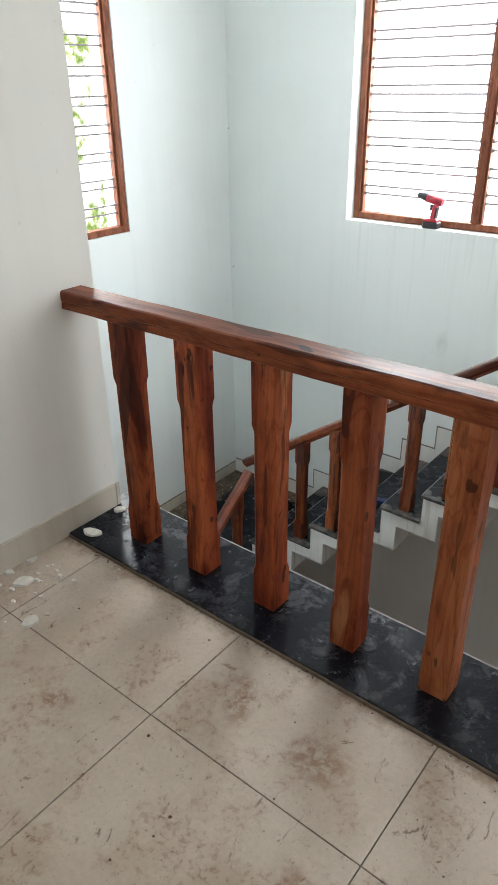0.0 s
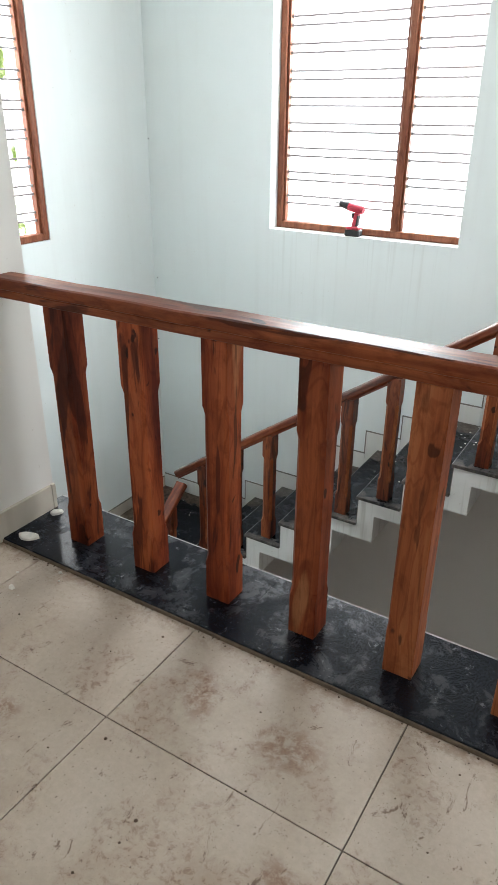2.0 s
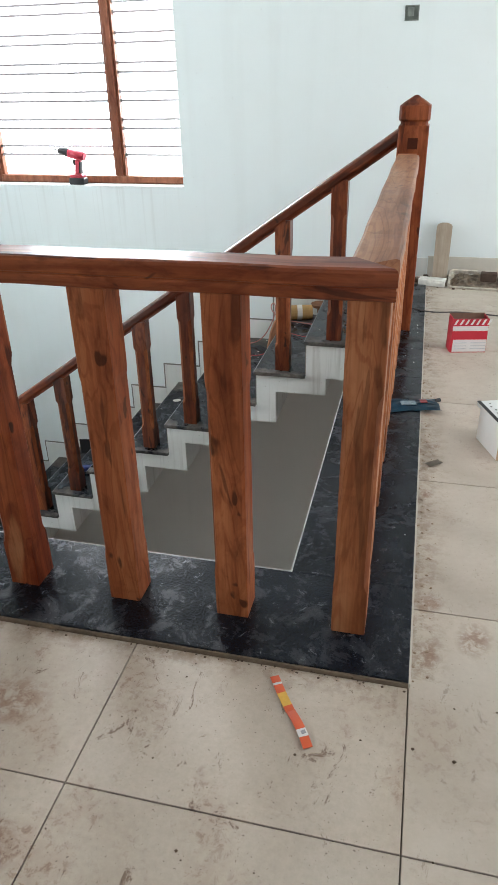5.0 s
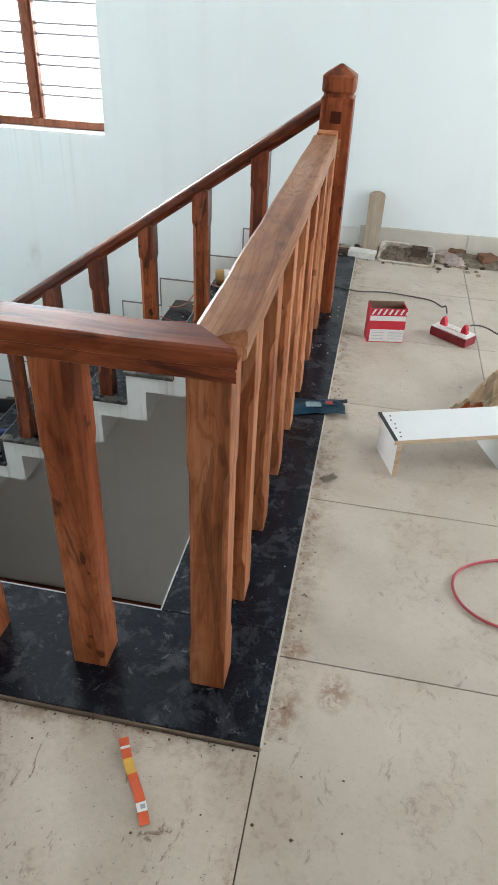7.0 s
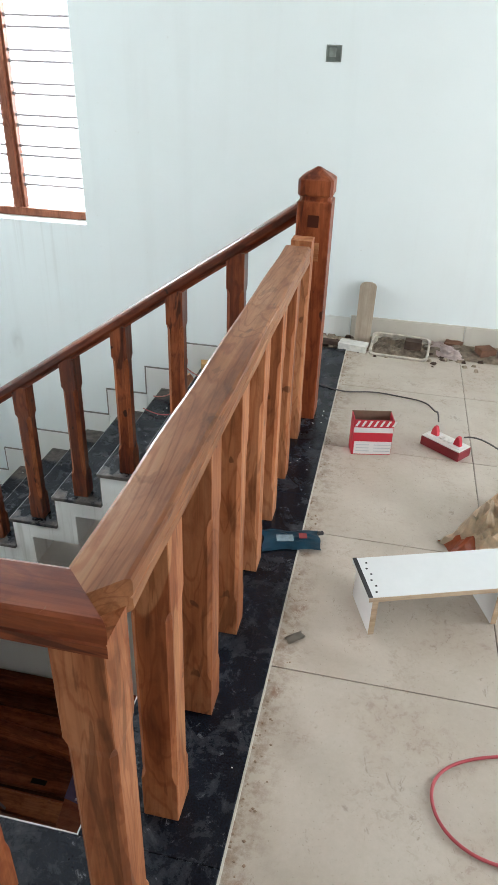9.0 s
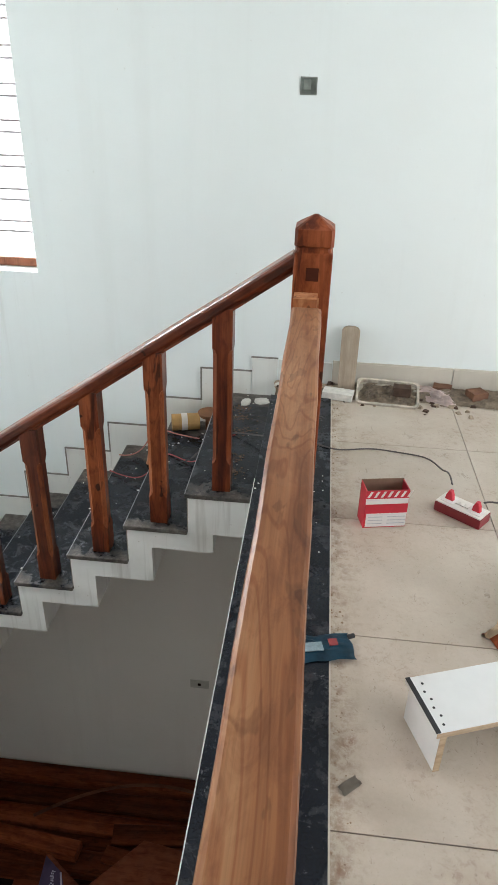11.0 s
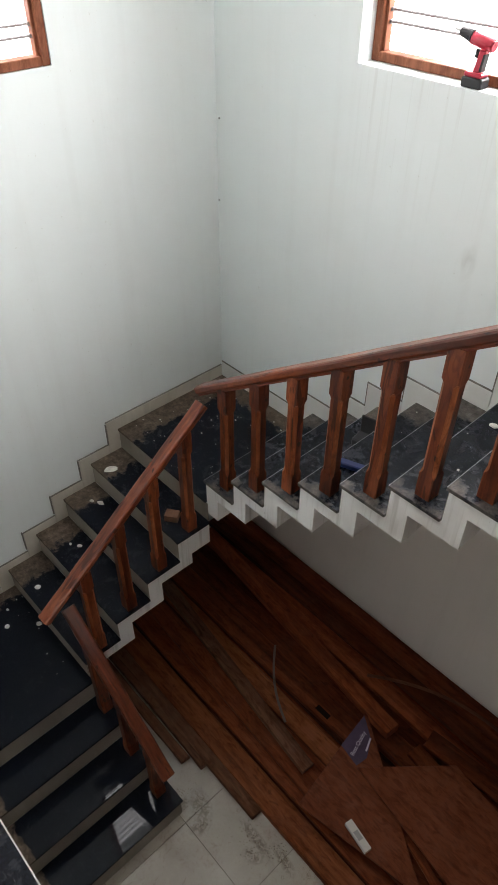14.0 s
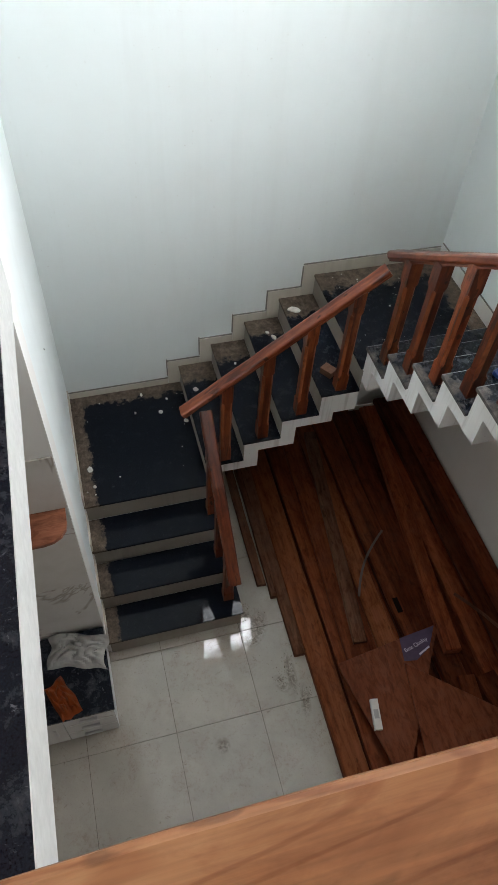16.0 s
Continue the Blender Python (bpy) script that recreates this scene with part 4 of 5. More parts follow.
def plank_mesh(n, w, t, seed):
    """A rough sawn plank along x, slightly bowed, with worn edges."""
    bm, rnd = bmesh.new(), random.Random(seed)
    k, rings, bow, lift = 8, [], rnd.uniform(-0.012, 0.012), rnd.uniform(-0.004, 0.006)
    c = min(0.004, t * 0.2)
    for i in range(k + 1):
        u = i / k
        x, y, z = n * (u - 0.5), bow * math.sin(u * math.pi), lift * math.sin(u * math.pi)
        e = rnd.uniform(-0.002, 0.002)
        a = w / 2 + e
        rings.append([bm.verts.new((x + rnd.uniform(-0.004, 0.004) * (i in (0, k)), y + p, z + q)) for p, q in
                      ((-a + c, 0), (-a, c), (-a, t - c), (-a + c, t), (a - c, t), (a, t - c), (a, c), (a - c, 0))])
    for r, s in zip(rings, rings[1:]):
        for i in range(8):
            bm.faces.new((r[i], r[(i + 1) % 8], s[(i + 1) % 8], s[i]))
    bm.faces.new(rings[0]), bm.faces.new(rings[-1][::-1])
    bmesh.ops.recalc_face_normals(bm, faces=bm.faces[:])
    return bm


def plank(x0, y0, x1, y1, w, z, t, mat=PLANK, seed=0, label="rough reddish-brown teak plank lying on the lower floor", name="timber_plank"):
    p, q = Vector((x0, y0, 0)), Vector((x1, y1, 0))
    m = turn_z(math.degrees(math.atan2(y1 - y0, x1 - x0)), (x0 + x1) / 2, (y0 + y1) / 2, LOW + z)
    return tagged(part(name, plank_mesh((q - p).length, w, t, seed), mat, None, "", m), label, "plank", "stacked planks")


rnd = random.Random(11)
GREY = "weathered grey-brown timber batten on the lower floor"
plank(-3.75, 1.622, -1.76, 1.592, 0.095, 0.001, 0.045, PLANK_GREY, 1, GREY)
plank(-3.70, 1.545, -2.24, 1.530, 0.055, 0.001, 0.045, PLANK_GREY, 2, GREY)
plank(-3.70, 1.482, -2.36, 1.462, 0.068, 0.001, 0.040, PLANK_GREY, 3, GREY)
plank(-3.85, 1.750, 0.10, 1.690, 0.175, 0.001, 0.060, PLANK_LIGHT, 4, "orange-brown teak plank along the edge of the stack")
plank(-3.85, 1.935, -0.05, 1.865, 0.150, 0.011, 0.040, PLANK, 5)
# thin boards added under the stack so that its gaps look dark
for k in range(4):
    plank(-3.88, 1.865 + 0.385 * k, 0.55, 1.86 + 0.385 * k, 0.375, 0.0005, 0.010, PLANK, 70 + k, "thin teak board added to darken the gaps of the plank stack")
# lower layer towards the wall
y = 1.995
for k in range(7):
    w = rnd.uniform(0.13, 0.19)
    plank(-3.9 + rnd.uniform(0, 0.1), y + w / 2, rnd.uniform(0.35, 0.7), y + w / 2 + rnd.uniform(-0.035, 0.02), w - 0.016, 0.011, rnd.choice((0.022, 0.032, 0.041)), PLANK, 20 + k)
    y += w + 0.006
# upper layer
plank(-3.70, 2.08, -1.42, 1.955, 0.15, 0.063, 0.03, PLANK, 40)
plank(-3.65, 2.262, -1.71, 2.017, 0.100, 0.095, 0.045, PLANK_GREY, 41, GREY)
plank(-3.80, 2.25, -1.60, 2.215, 0.15, 0.053, 0.035, PLANK_LIGHT, 42, "orange-brown teak plank with mortice holes")
slotted = plank(-3.80, 2.44, -1.50, 2.455, 0.19, 0.053, 0.040, PLANK, 43, "teak plank with a rectangular mortice slot")
# near-black that paints the shade inside slots and small holes
SLOT = plain("slot_shadow", (0.012, 0.007, 0.005), 0.95)
part("mortice", box(-1.985, -1.865, 2.385, 2.425, LOW + 0.0925, LOW + 0.0995), SLOT, slotted)
plank(-3.85, 2.63, -1.2, 2.60, 0.16, 0.053, 0.045, PLANK, 44)
plank(-3.78, 2.875, -1.475, 2.632, 0.115, 0.112, 0.080, PLANK, 45, "thick teak rail offcut on the plank stack")
plank(-3.85, 2.90, -0.9, 2.87, 0.15, 0.053, 0.05, PLANK, 46)
plank(-3.88, 3.03, -0.75, 3.035, 0.13, 0.105, 0.05, PLANK, 47)
plank(-3.90, 3.155, 0.30, 3.165, 0.12, 0.053, 0.19, PLANK, 48, "wide teak plank stacked on edge against the wall")
plank(-0.9, 3.06, 0.5, 3.05, 0.07, 0.053, 0.06, PLANK, 49)
plank(-1.30, 2.66, -0.7, 2.58, 0.12, 0.100, 0.03, PLANK, 50)
plank(-1.28, 2.80, -0.35, 2.90, 0.15, 0.104, 0.03, PLANK, 51)
plank(-1.25, 1.98, -0.1, 1.93, 0.08, 0.063, 0.04, PLANK, 52)
plank(-0.95, 2.16, -0.45, 1.99, 0.06, 0.120, 0.02, PLANK, 53, "narrow pale teak batten under a red board")


def board(corners, z, t, label, name):
    """A flat sheet with four corners."""
    bm = bmesh.new()
    lo = [bm.verts.new((x, y, LOW + z)) for x, y in corners]
    hi = [bm.verts.new((x, y, LOW + z + t)) for x, y in corners]
    bm.faces.new(lo[::-1]), bm.faces.new(hi)
    for i in range(4):
        j = (i + 1) % 4
        bm.faces.new((lo[i], lo[j], hi[j], hi[i]))
    bmesh.ops.recalc_face_normals(bm, faces=bm.faces[:])
    bmesh.ops.bevel(bm, geom=bm.edges[:], offset=0.002, segments=1, affect="EDGES")
    return thing(name, bm, BOARD, label, "board")


b1 = board([(-1.585, 1.787), (-0.70, 1.955), (-0.86, 2.05), (-1.695, 2.612)], 0.152, 0.012, "flat reddish plywood board with a blue printed label", "plywood_board")
board([(-1.475, 2.247), (0.25, 1.965), (0.50, 2.52), (-1.03, 2.752)], 0.172, 0.012, "flat plain reddish-brown plywood board on the timber", "plywood_board")
BLUE_LABEL = plain("blue_label", (0.060, 0.036, 0.078), 0.5, 0, 0.3, 12)
PRINT = plain("white_print", (0.55, 0.52, 0.60), 0.6)
lb = bmesh.new()
for z in (0.1645, 0.1655):
    lb.faces.new([lb.verts.new((x, y, LOW + z)) for x, y in ((-1.655, 2.29), (-1.685, 2.575), (-1.54, 2.475), (-1.475, 2.35), (-1.49, 2.26))])
lab = part("label", lb, BLUE_LABEL, b1, "dark blue printed label")


def writing(text, size, m, mat, parent, name="print"):
    cu = bpy.data.curves.new(name, "FONT")
    cu.body, cu.size, cu.extrude, cu.align_x = text, size, 0.0004, "CENTER"
    tmp = bpy.data.objects.new(name, cu)
    scene.collection.objects.link(tmp)
    me = bpy.data.meshes.new_from_object(tmp.evaluated_get(bpy.context.evaluated_depsgraph_get()))
    bpy.data.objects.remove(tmp)
    me.materials.clear()
    me.materials.append(mat)
    return part(name, me, mat, parent, "", m)


writing("Best Quality", 0.040, turn_z(104, -1.570, 2.39, LOW + 0.1662), PRINT, lab)
part("print", box(-0.05, 0.05, -0.006, 0.006, 0, 0.001), PRINT, lab, "", turn_z(112, -1.528, 2.43, LOW + 0.1662))
wb = empty_thing("small_carton", (-1.193, 1.923, LOW + 0.164), "small white cardboard carton lying on a plywood board", "carton")
CARD = plain("white_card", (0.68, 0.65, 0.62), 0.6, 0, 0.06)
wm = turn_z(-11, -1.193, 1.923, LOW + 0.1645)
part("box_body", box(-0.10, 0.10, -0.026, 0.026, 0, 0.032, 0.002), CARD, wb, "", wm)
part("flap", box(0.092, 0.1025, -0.022, 0.022, 0.004, 0.028, 0.001), plain("card_brown", (0.30, 0.19, 0.12), 0.8), wb, "brown carton flap", wm)
part("print", box(-0.03, 0.03, -0.016, 0.016, 0.032, 0.033), plain("grey_print", (0.40, 0.38, 0.38), 0.6), wb, "", wm)


def ribbon(points, w, t):
    """A thin bent strip whose breadth lies flat, along a line of points."""
    bm, rings = bmesh.new(), []
    pts = [Vector(p) for p in points]
    for i, p in enumerate(pts):
        d = (pts[min(i + 1, len(pts) - 1)] - pts[max(i - 1, 0)]).normalized()
        n = Vector((-d.y, d.x, 0)).normalized() * w / 2
        rings.append([bm.verts.new(p + n * s + Vector((0, 0, z))) for s, z in ((-1, 0), (1, 0), (1, t), (-1, t))])
    for r, s in zip(rings, rings[1:]):
        for i in range(4):
            bm.faces.new((r[i], r[(i + 1) % 4], s[(i + 1) % 4], s[i]))
    bm.faces.new(rings[0]), bm.faces.new(rings[-1][::-1])
    bmesh.ops.recalc_face_normals(bm, faces=bm.faces[:])
    return bm


BOARD_EDGE = wood("veneer_strip", (0.085, 0.030, 0.015), (0.115, 0.042, 0.021), (0.150, 0.058, 0.030), "X", 0.5, 0.1, 0.2)
arc = [(-1.85 + 1.48 * u, 2.79 + 0.18 * u + 0.245 * 4 * u * (1 - u), LOW + 0.250) for u in [i / 14 for i in range(15)]]
thing("bent_veneer_strip", ribbon(arc, 0.024, 0.006), BOARD_EDGE, "long bent strip of brown wood veneer on the timber", "veneer strip")
arc = [(-2.54 + 0.50 * u, 2.515 - 0.385 * u - 0.06 * math.sin(u * 3.1), LOW + 0.145 + 0.04 * math.sin(u * 3.1)) for u in [i / 8 for i in range(9)]]
thing("packing_strap", ribbon(arc, 0.018, 0.002), plain("grey_strap", (0.11, 0.080, 0.066), 0.6), "curled grey packing strap on the planks", "strap")

# wall plates and holes
plate = empty_thing("wall_socket", (-0.71, NORTH, -2.32), "blank cream wall plate with a dark hole", "socket")
part("plate", box(-0.775, -0.645, NORTH - 0.008, NORTH, -2.355, -2.28, 0.003), plain("cream_plate", (0.50, 0.47, 0.42), 0.5), plate)
part("socket_hole", box(-0.722, -0.700, NORTH - 0.0095, NORTH - 0.004, -2.328, -2.306), SLOT, plate)
sb = empty_thing("switch_box", (-0.21, NORTH, 1.377), "open grey metal switch box set in the wall", "switch box")
BOXM = plain("galvanised_box", (0.20, 0.22, 0.20), 0.55, 0.5, 0.3)
rim = bmesh.new()
for x0, x1, z0, z1 in ((-0.246, -0.241, 1.342, 1.412), (-0.179, -0.174, 1.342, 1.412), (-0.241, -0.179, 1.342, 1.347), (-0.241, -0.179, 1.407, 1.412)):
    add_box(rim, x0, x1, NORTH - 0.005, NORTH, z0, z1)
part("rim", rim, BOXM, sb)
part("back_plate", box(-0.241, -0.179, NORTH - 0.0025, NORTH, 1.347, 1.407), plain("box_back", (0.11, 0.125, 0.11), 0.7, 0.3, 0.4), sb)
part("tab", box(-0.232, -0.200, NORTH - 0.005, NORTH, 1.362, 1.402, 0.002), BOXM, sb)

# ---- cordless drill on the north sill ----
RED = plain("red_plastic", (0.46, 0.030, 0.055), 0.4, 0, 0.1)
BLACK = plain("black_rubber", (0.018, 0.018, 0.020), 0.6)
drill = empty_thing("cordless_drill", (-2.245, NORTH + 0.045, 0.50), "red and black cordless drill standing on the window sill", "drill")
DM = Matrix.Translation((-2.245, NORTH + 0.045, 0.5005))
part("battery", box(-0.055, 0.05, -0.034, 0.034, 0, 0.042, 0.006), BLACK, drill, "black battery pack", DM)
part("base", box(-0.048, 0.042, -0.032, 0.032, 0.042, 0.062, 0.006), RED, drill, "", DM)
hb = prism([(-0.016, 0.06), (0.024, 0.06), (0.026, 0.09), (0.033, 0.15), (0.000, 0.15), (-0.008, 0.10)], 0.034, None, 0.006)
part("grip", hb, RED, drill, "", DM @ Matrix.Translation((0, -0.018, 0)))
UM = DM @ Matrix.Translation((0, 0, 0.172)) @ pose(0, 0, 0, 0, 11, 0) @ Matrix.Translation((0, 0, -0.172))
body_ = bar((-0.050, 0, 0.178), (0.050, 0, 0.178), 0.027, 14)
part("motor_housing", body_, RED, drill, "", UM, True)
part("rear_cap", bar((0.048, 0, 0.178), (0.060, 0, 0.178), 0.022, 14), RED, drill, "", UM)
ck = bmesh.new()
bmesh.ops.create_cone(ck, cap_ends=True, segments=14, radius1=0.026, radius2=0.017, depth=0.062, matrix=Matrix.Translation((-0.086, 0, 0.180)) @ pose(0, 0, 0, 0, -90, 0))
part("chuck", ck, BLACK, drill, "black keyless chuck", UM)
part("bit", bar((-0.112, 0, 0.180), (-0.150, 0, 0.181), 0.005), STEEL, drill, "", UM)
part("grip_inlay", prism([(0.012, 0.066), (0.0265, 0.066), (0.0285, 0.092), (0.034, 0.135), (0.022, 0.135)], 0.037, None, 0.003), BLACK, drill, "black rubber grip inlay", DM @ Matrix.Translation((0, -0.0185, 0)))
part("trigger", box(-0.022, -0.006, -0.010, 0.010, 0.115, 0.148, 0.003), BLACK, drill, "", DM)

# ---- things on the upper floor ----
SLEEVE_RED = plain("carton_red", (0.52, 0.020, 0.040), 0.45, 0, 0.06)
CARD_IN = plain("carton_inside", (0.20, 0.12, 0.08), 0.85, 0, 0.15)
STRIPE = plain("carton_white", (0.72, 0.70, 0.68), 0.45, 0, 0.03)
CM = turn_z(12, 0.185, 2.02, 0.0)
carton = empty_thing("open_carton", (0.185, 2.02, 0), "open red and white cardboard carton standing on the tiles", "carton")
hw, hd, hh, th = 0.078, 0.038, 0.155, 0.003
part("front_panel", box(-hw, hw, -hd, -hd + th, 0, hh), SLEEVE_RED, carton, "", CM)
part("back_panel", box(-hw, hw, hd - th, hd, 0, hh + 0.004), CARD_IN, carton, "", CM)
part("side_panel", box(-hw, -hw + th, -hd + th, hd - th, 0, hh), SLEEVE_RED, carton, "", CM)
part("side_panel", box(hw - th, hw, -hd + th, hd - th, 0, hh), SLEEVE_RED, carton, "", CM)
part("bottom_panel", box(-hw + th, hw - th, -hd + th, hd - th, 0, 0.003), CARD_IN, carton, "", CM)
part("inner_panel", box(-hw + th, hw - th, -hd + th, -hd + th + 0.001, 0.004, hh - 0.001), CARD_IN, carton, "", CM)
part("label_panel", box(-hw + 0.008, hw - 0.001, -hd - 0.0012, -hd, 0.004, 0.060), STRIPE, carton, "white printed label", CM)
part("white_band", box(-hw + 0.001, hw - 0.001, -hd - 0.0012, -hd, 0.100, 0.122), STRIPE, carton, "", CM)
for k in range(7):
    x = -hw + 0.004 + 0.024 * k
    st = prism([(x, 0.128), (x + 0.009, 0.128), (x + 0.021, 0.152), (x + 0.012, 0.152)], 0.0012)
    part("stripe", st, STRIPE, carton, "", CM @ Matrix.Translation((0, -hd - 0.0012, 0)))
for k in range(3):
    part("print", box(-hw + 0.016, -0.01, -hd - 0.002, -hd - 0.001, 0.016 + 0.014 * k, 0.0195 + 0.014 * k), plain("print_grey", (0.50, 0.50, 0.52), 0.6), carton, "", CM)
    part("print", box(0.008, 0.075, -hd - 0.002, -hd - 0.001, 0.016 + 0.014 * k, 0.0195 + 0.014 * k), plain("print_grey", (0.50, 0.50, 0.52), 0.6), carton, "", CM)

# extension board with two red plugs
EM = turn_z(-38, 0.485, 2.10, 0.0) @ Matrix.Diagonal((0.88, 0.92, 0.95, 1.0))
ext = empty_thing("extension_board", (0.495, 2.10, 0), "red extension board with white sockets and two red plugs", "extension board")
MAROON = plain("maroon_box", (0.20, 0.014, 0.022), 0.4)
IVORY = plain("ivory_plate", (0.66, 0.63, 0.58), 0.4)
part("body", box(-0.105, 0.105, -0.045, 0.045, 0, 0.042, 0.003), MAROON, ext, "", EM)
part("face_plate", box(-0.103, 0.103, -0.043, 0.043, 0.042, 0.047, 0.002), IVORY, ext, "", EM)
for x in (-0.062, 0.062):
    part("socket_plate", box(x - 0.030, x + 0.030, -0.028, 0.028, 0.047, 0.0495, 0.001), STRIPE, ext, "", EM)
    pl = prism([(-0.018, 0), (0.018, 0), (0.014, 0.022), (0.006, 0.040), (-0.006, 0.040), (-0.014, 0.022)], 0.022, None, 0.002)
    part("plug", pl, SLEEVE_RED, ext, "red plug", EM @ Matrix.Translation((x, -0.011, 0.0495)))
for x in (-0.022, 0.0, 0.022):
    part("switch", box(x - 0.008, x + 0.008, -0.012, 0.012, 0.047, 0.052, 0.001), IVORY, ext, "", EM)
CABLE = plain("grey_cable", (0.075, 0.062, 0.058), 0.6)
tube("power_cable", [(0.45, 2.17, 0.088), (0.448, 2.24, 0.11), (0.455, 2.36, 0.02), (0.43, 2.52, 0.006), (0.30, 2.535, 0.006), (0.20, 2.56, 0.006), (0.12, 2.545, 0.006), (0.03, 2.50, 0.012), (-0.06, 2.54, 0.018), (-0.18, 2.60, 0.018), (-0.35, 2.72, -0.07), (-0.52, 2.80, -0.075), (-0.66, 2.78, -0.25)],
     0.0034, CABLE, "grey power cable running across the floor to the stairs", "cable")
tube("power_cable", [(0.545, 2.06, 0.088), (0.60, 2.07, 0.10), (0.70, 2.10, 0.02), (0.85, 2.02, 0.006), (1.00, 1.80, 0.006), (1.30, 1.60, 0.006)], 0.0035, CABLE, "grey power cable lying on the tiles", "cable")
tube("red_wire", [(-0.44, 2.75, -0.08), (-0.55, 2.70, -0.078), (-0.60, 2.72, -0.255), (-0.72, 2.80, -0.262), (-0.84, 2.88, -0.262), (-0.88, 2.80, -0.40), (-1.0, 2.86, -0.445), (-1.12, 2.92, -0.44)], 0.003, plain("red_wire_skin", (0.30, 0.03, 0.03), 0.5), "thin red wire trailing down the treads", "wire")
tube("black_wire", [(-0.50, 2.62, -0.08), (-0.57, 2.66, -0.10), (-0.62, 2.78, -0.262), (-0.80, 2.75, -0.262), (-0.86, 2.78, -0.42), (-0.98, 2.80, -0.445)], 0.0025, BLACK, "thin black wire trailing down the treads", "wire")
tube("red_hose", [(0.75, 0.72, 0.006), (0.60, 0.70, 0.006), (0.47, 0.66, 0.006), (0.405, 0.59, 0.006), (0.41, 0.51, 0.006), (0.46, 0.445, 0.006), (0.55, 0.42, 0.006), (0.70, 0.44, 0.006)], 0.0038, plain("red_wire_skin", (0.40, 0.06, 0.07), 0.5), "curved red wire lying on the floor tiles", "wire")

# things lying by the near wall
hd_ = bmesh.new()
rings_ = []
for x, r_ in ((-0.05, 0.012), (-0.045, 0.020), (-0.02, 0.026), (0.015, 0.024), (0.035, 0.028), (0.048, 0.024), (0.052, 0.012)):
    rings_.append([hd_.verts.new((x, r_ * math.cos(6.2832 * i / 12), 0.028 + r_ * math.sin(6.2832 * i / 12))) for i in range(12)])
for p_, q_ in zip(rings_, rings_[1:]):
    for i in range(12):
        hd_.faces.new((p_[i], p_[(i + 1) % 12], q_[(i + 1) % 12], q_[i]))
hd_.faces.new(rings_[0]), hd_.faces.new(rings_[-1][::-1])
bmesh.ops.recalc_face_normals(hd_, faces=hd_.faces[:])
thing("tool_handle", hd_, plain("dark_red_plastic", (0.16, 0.014, 0.016), 0.35), "dark red plastic tool handle lying on the tiles", "tool", turn_z(35, -1.815, -0.498, 0.001), smooth=True)
thing("wood_block", box(-0.20, 0.0, -0.025, 0.025, 0.0, 0.022, 0.002), PLANK_LIGHT, "reddish teak offcut lying on the tiles", "offcut", turn_z(38, -1.575, -0.602, 0.001))
thing("metal_bar", box(-0.62, 0.0, -0.048, 0.0, 0.0, 0.018, 0.002), plain("grey_metal_bar", (0.085, 0.080, 0.078), 0.5, 0.4, 0.2, 20), "flat dark grey metal bar lying on the tiles", "bar", turn_z(-15.5, -1.15, -0.880, 0.001))

# white laminated offcut that stands like a low bench
SM = turn_z(20, 0.245, 1.0, 0.0)
WHITE_BOARD = plain("white_board", (0.70, 0.71, 0.70), 0.35, 0, 0.03, 20, 0)
PLY = wood("plywood_edge", (0.40, 0.29, 0.18), (0.48, 0.36, 0.24), (0.54, 0.42, 0.30), "X", 0.7, 0, 0.05, lines=0.1, blots=0.3)
bench = empty_thing("laminate_offcut_bench", (0.4, 1.08, 0), "low bench of white laminated boards with raw plywood edges", "bench")
part("top_board", box(-0.012, 0.44, 0.0, 0.165, 0.122, 0.138, 0.001), WHITE_BOARD, bench, "white laminated top with nail holes", SM)
part("ply_edge", box(-0.012, 0.44, -0.0015, 0.0, 0.123, 0.137), PLY, bench, "raw plywood edge", SM)
for x in (0.0, 0.36):
    lg = part("leg_board", box(x, x + 0.016, 0.003, 0.160, 0, 0.122, 0.001), WHITE_BOARD, bench, "", SM)
    part("ply_edge", box(x, x + 0.016, 0.0015, 0.003, 0, 0.122), PLY, lg, "raw plywood edge", SM)
part("edge_tape", box(-0.014, -0.002, 0.0, 0.165, 0.138, 0.1395), BLACK, bench, "black edge tape", SM)
for k in range(6):
    part("nail_hole", bar((0.014 + 0.006 * (k % 2), 0.02 + 0.024 * k, 0.1381), (0.014 + 0.006 * (k % 2), 0.02 + 0.024 * k, 0.1387), 0.0035), BLACK, bench, "", SM)

# crumpled paper sack beyond the bench
SACK = plain("paper_sack", (0.70, 0.55, 0.38), 0.8, 0, 0.4, 14)
bag = empty_thing("paper_sack", (0.62, 1.56, 0), "crumpled white and brown paper sack with dark lettering", "sack")
part("sack_body", crumpled(26, 20, 0.36, 0.26, 0.20, 21, 1.0, 7), SACK, bag, "", pose(0.66, 1.56, 0.002, 0, 0, 60))
part("sack_lining", crumpled(12, 8, 0.24, 0.10, 0.09, 25), ORANGE, bag, "orange-brown plastic lining", pose(0.58, 1.47, 0.002, 0, 0, 20))

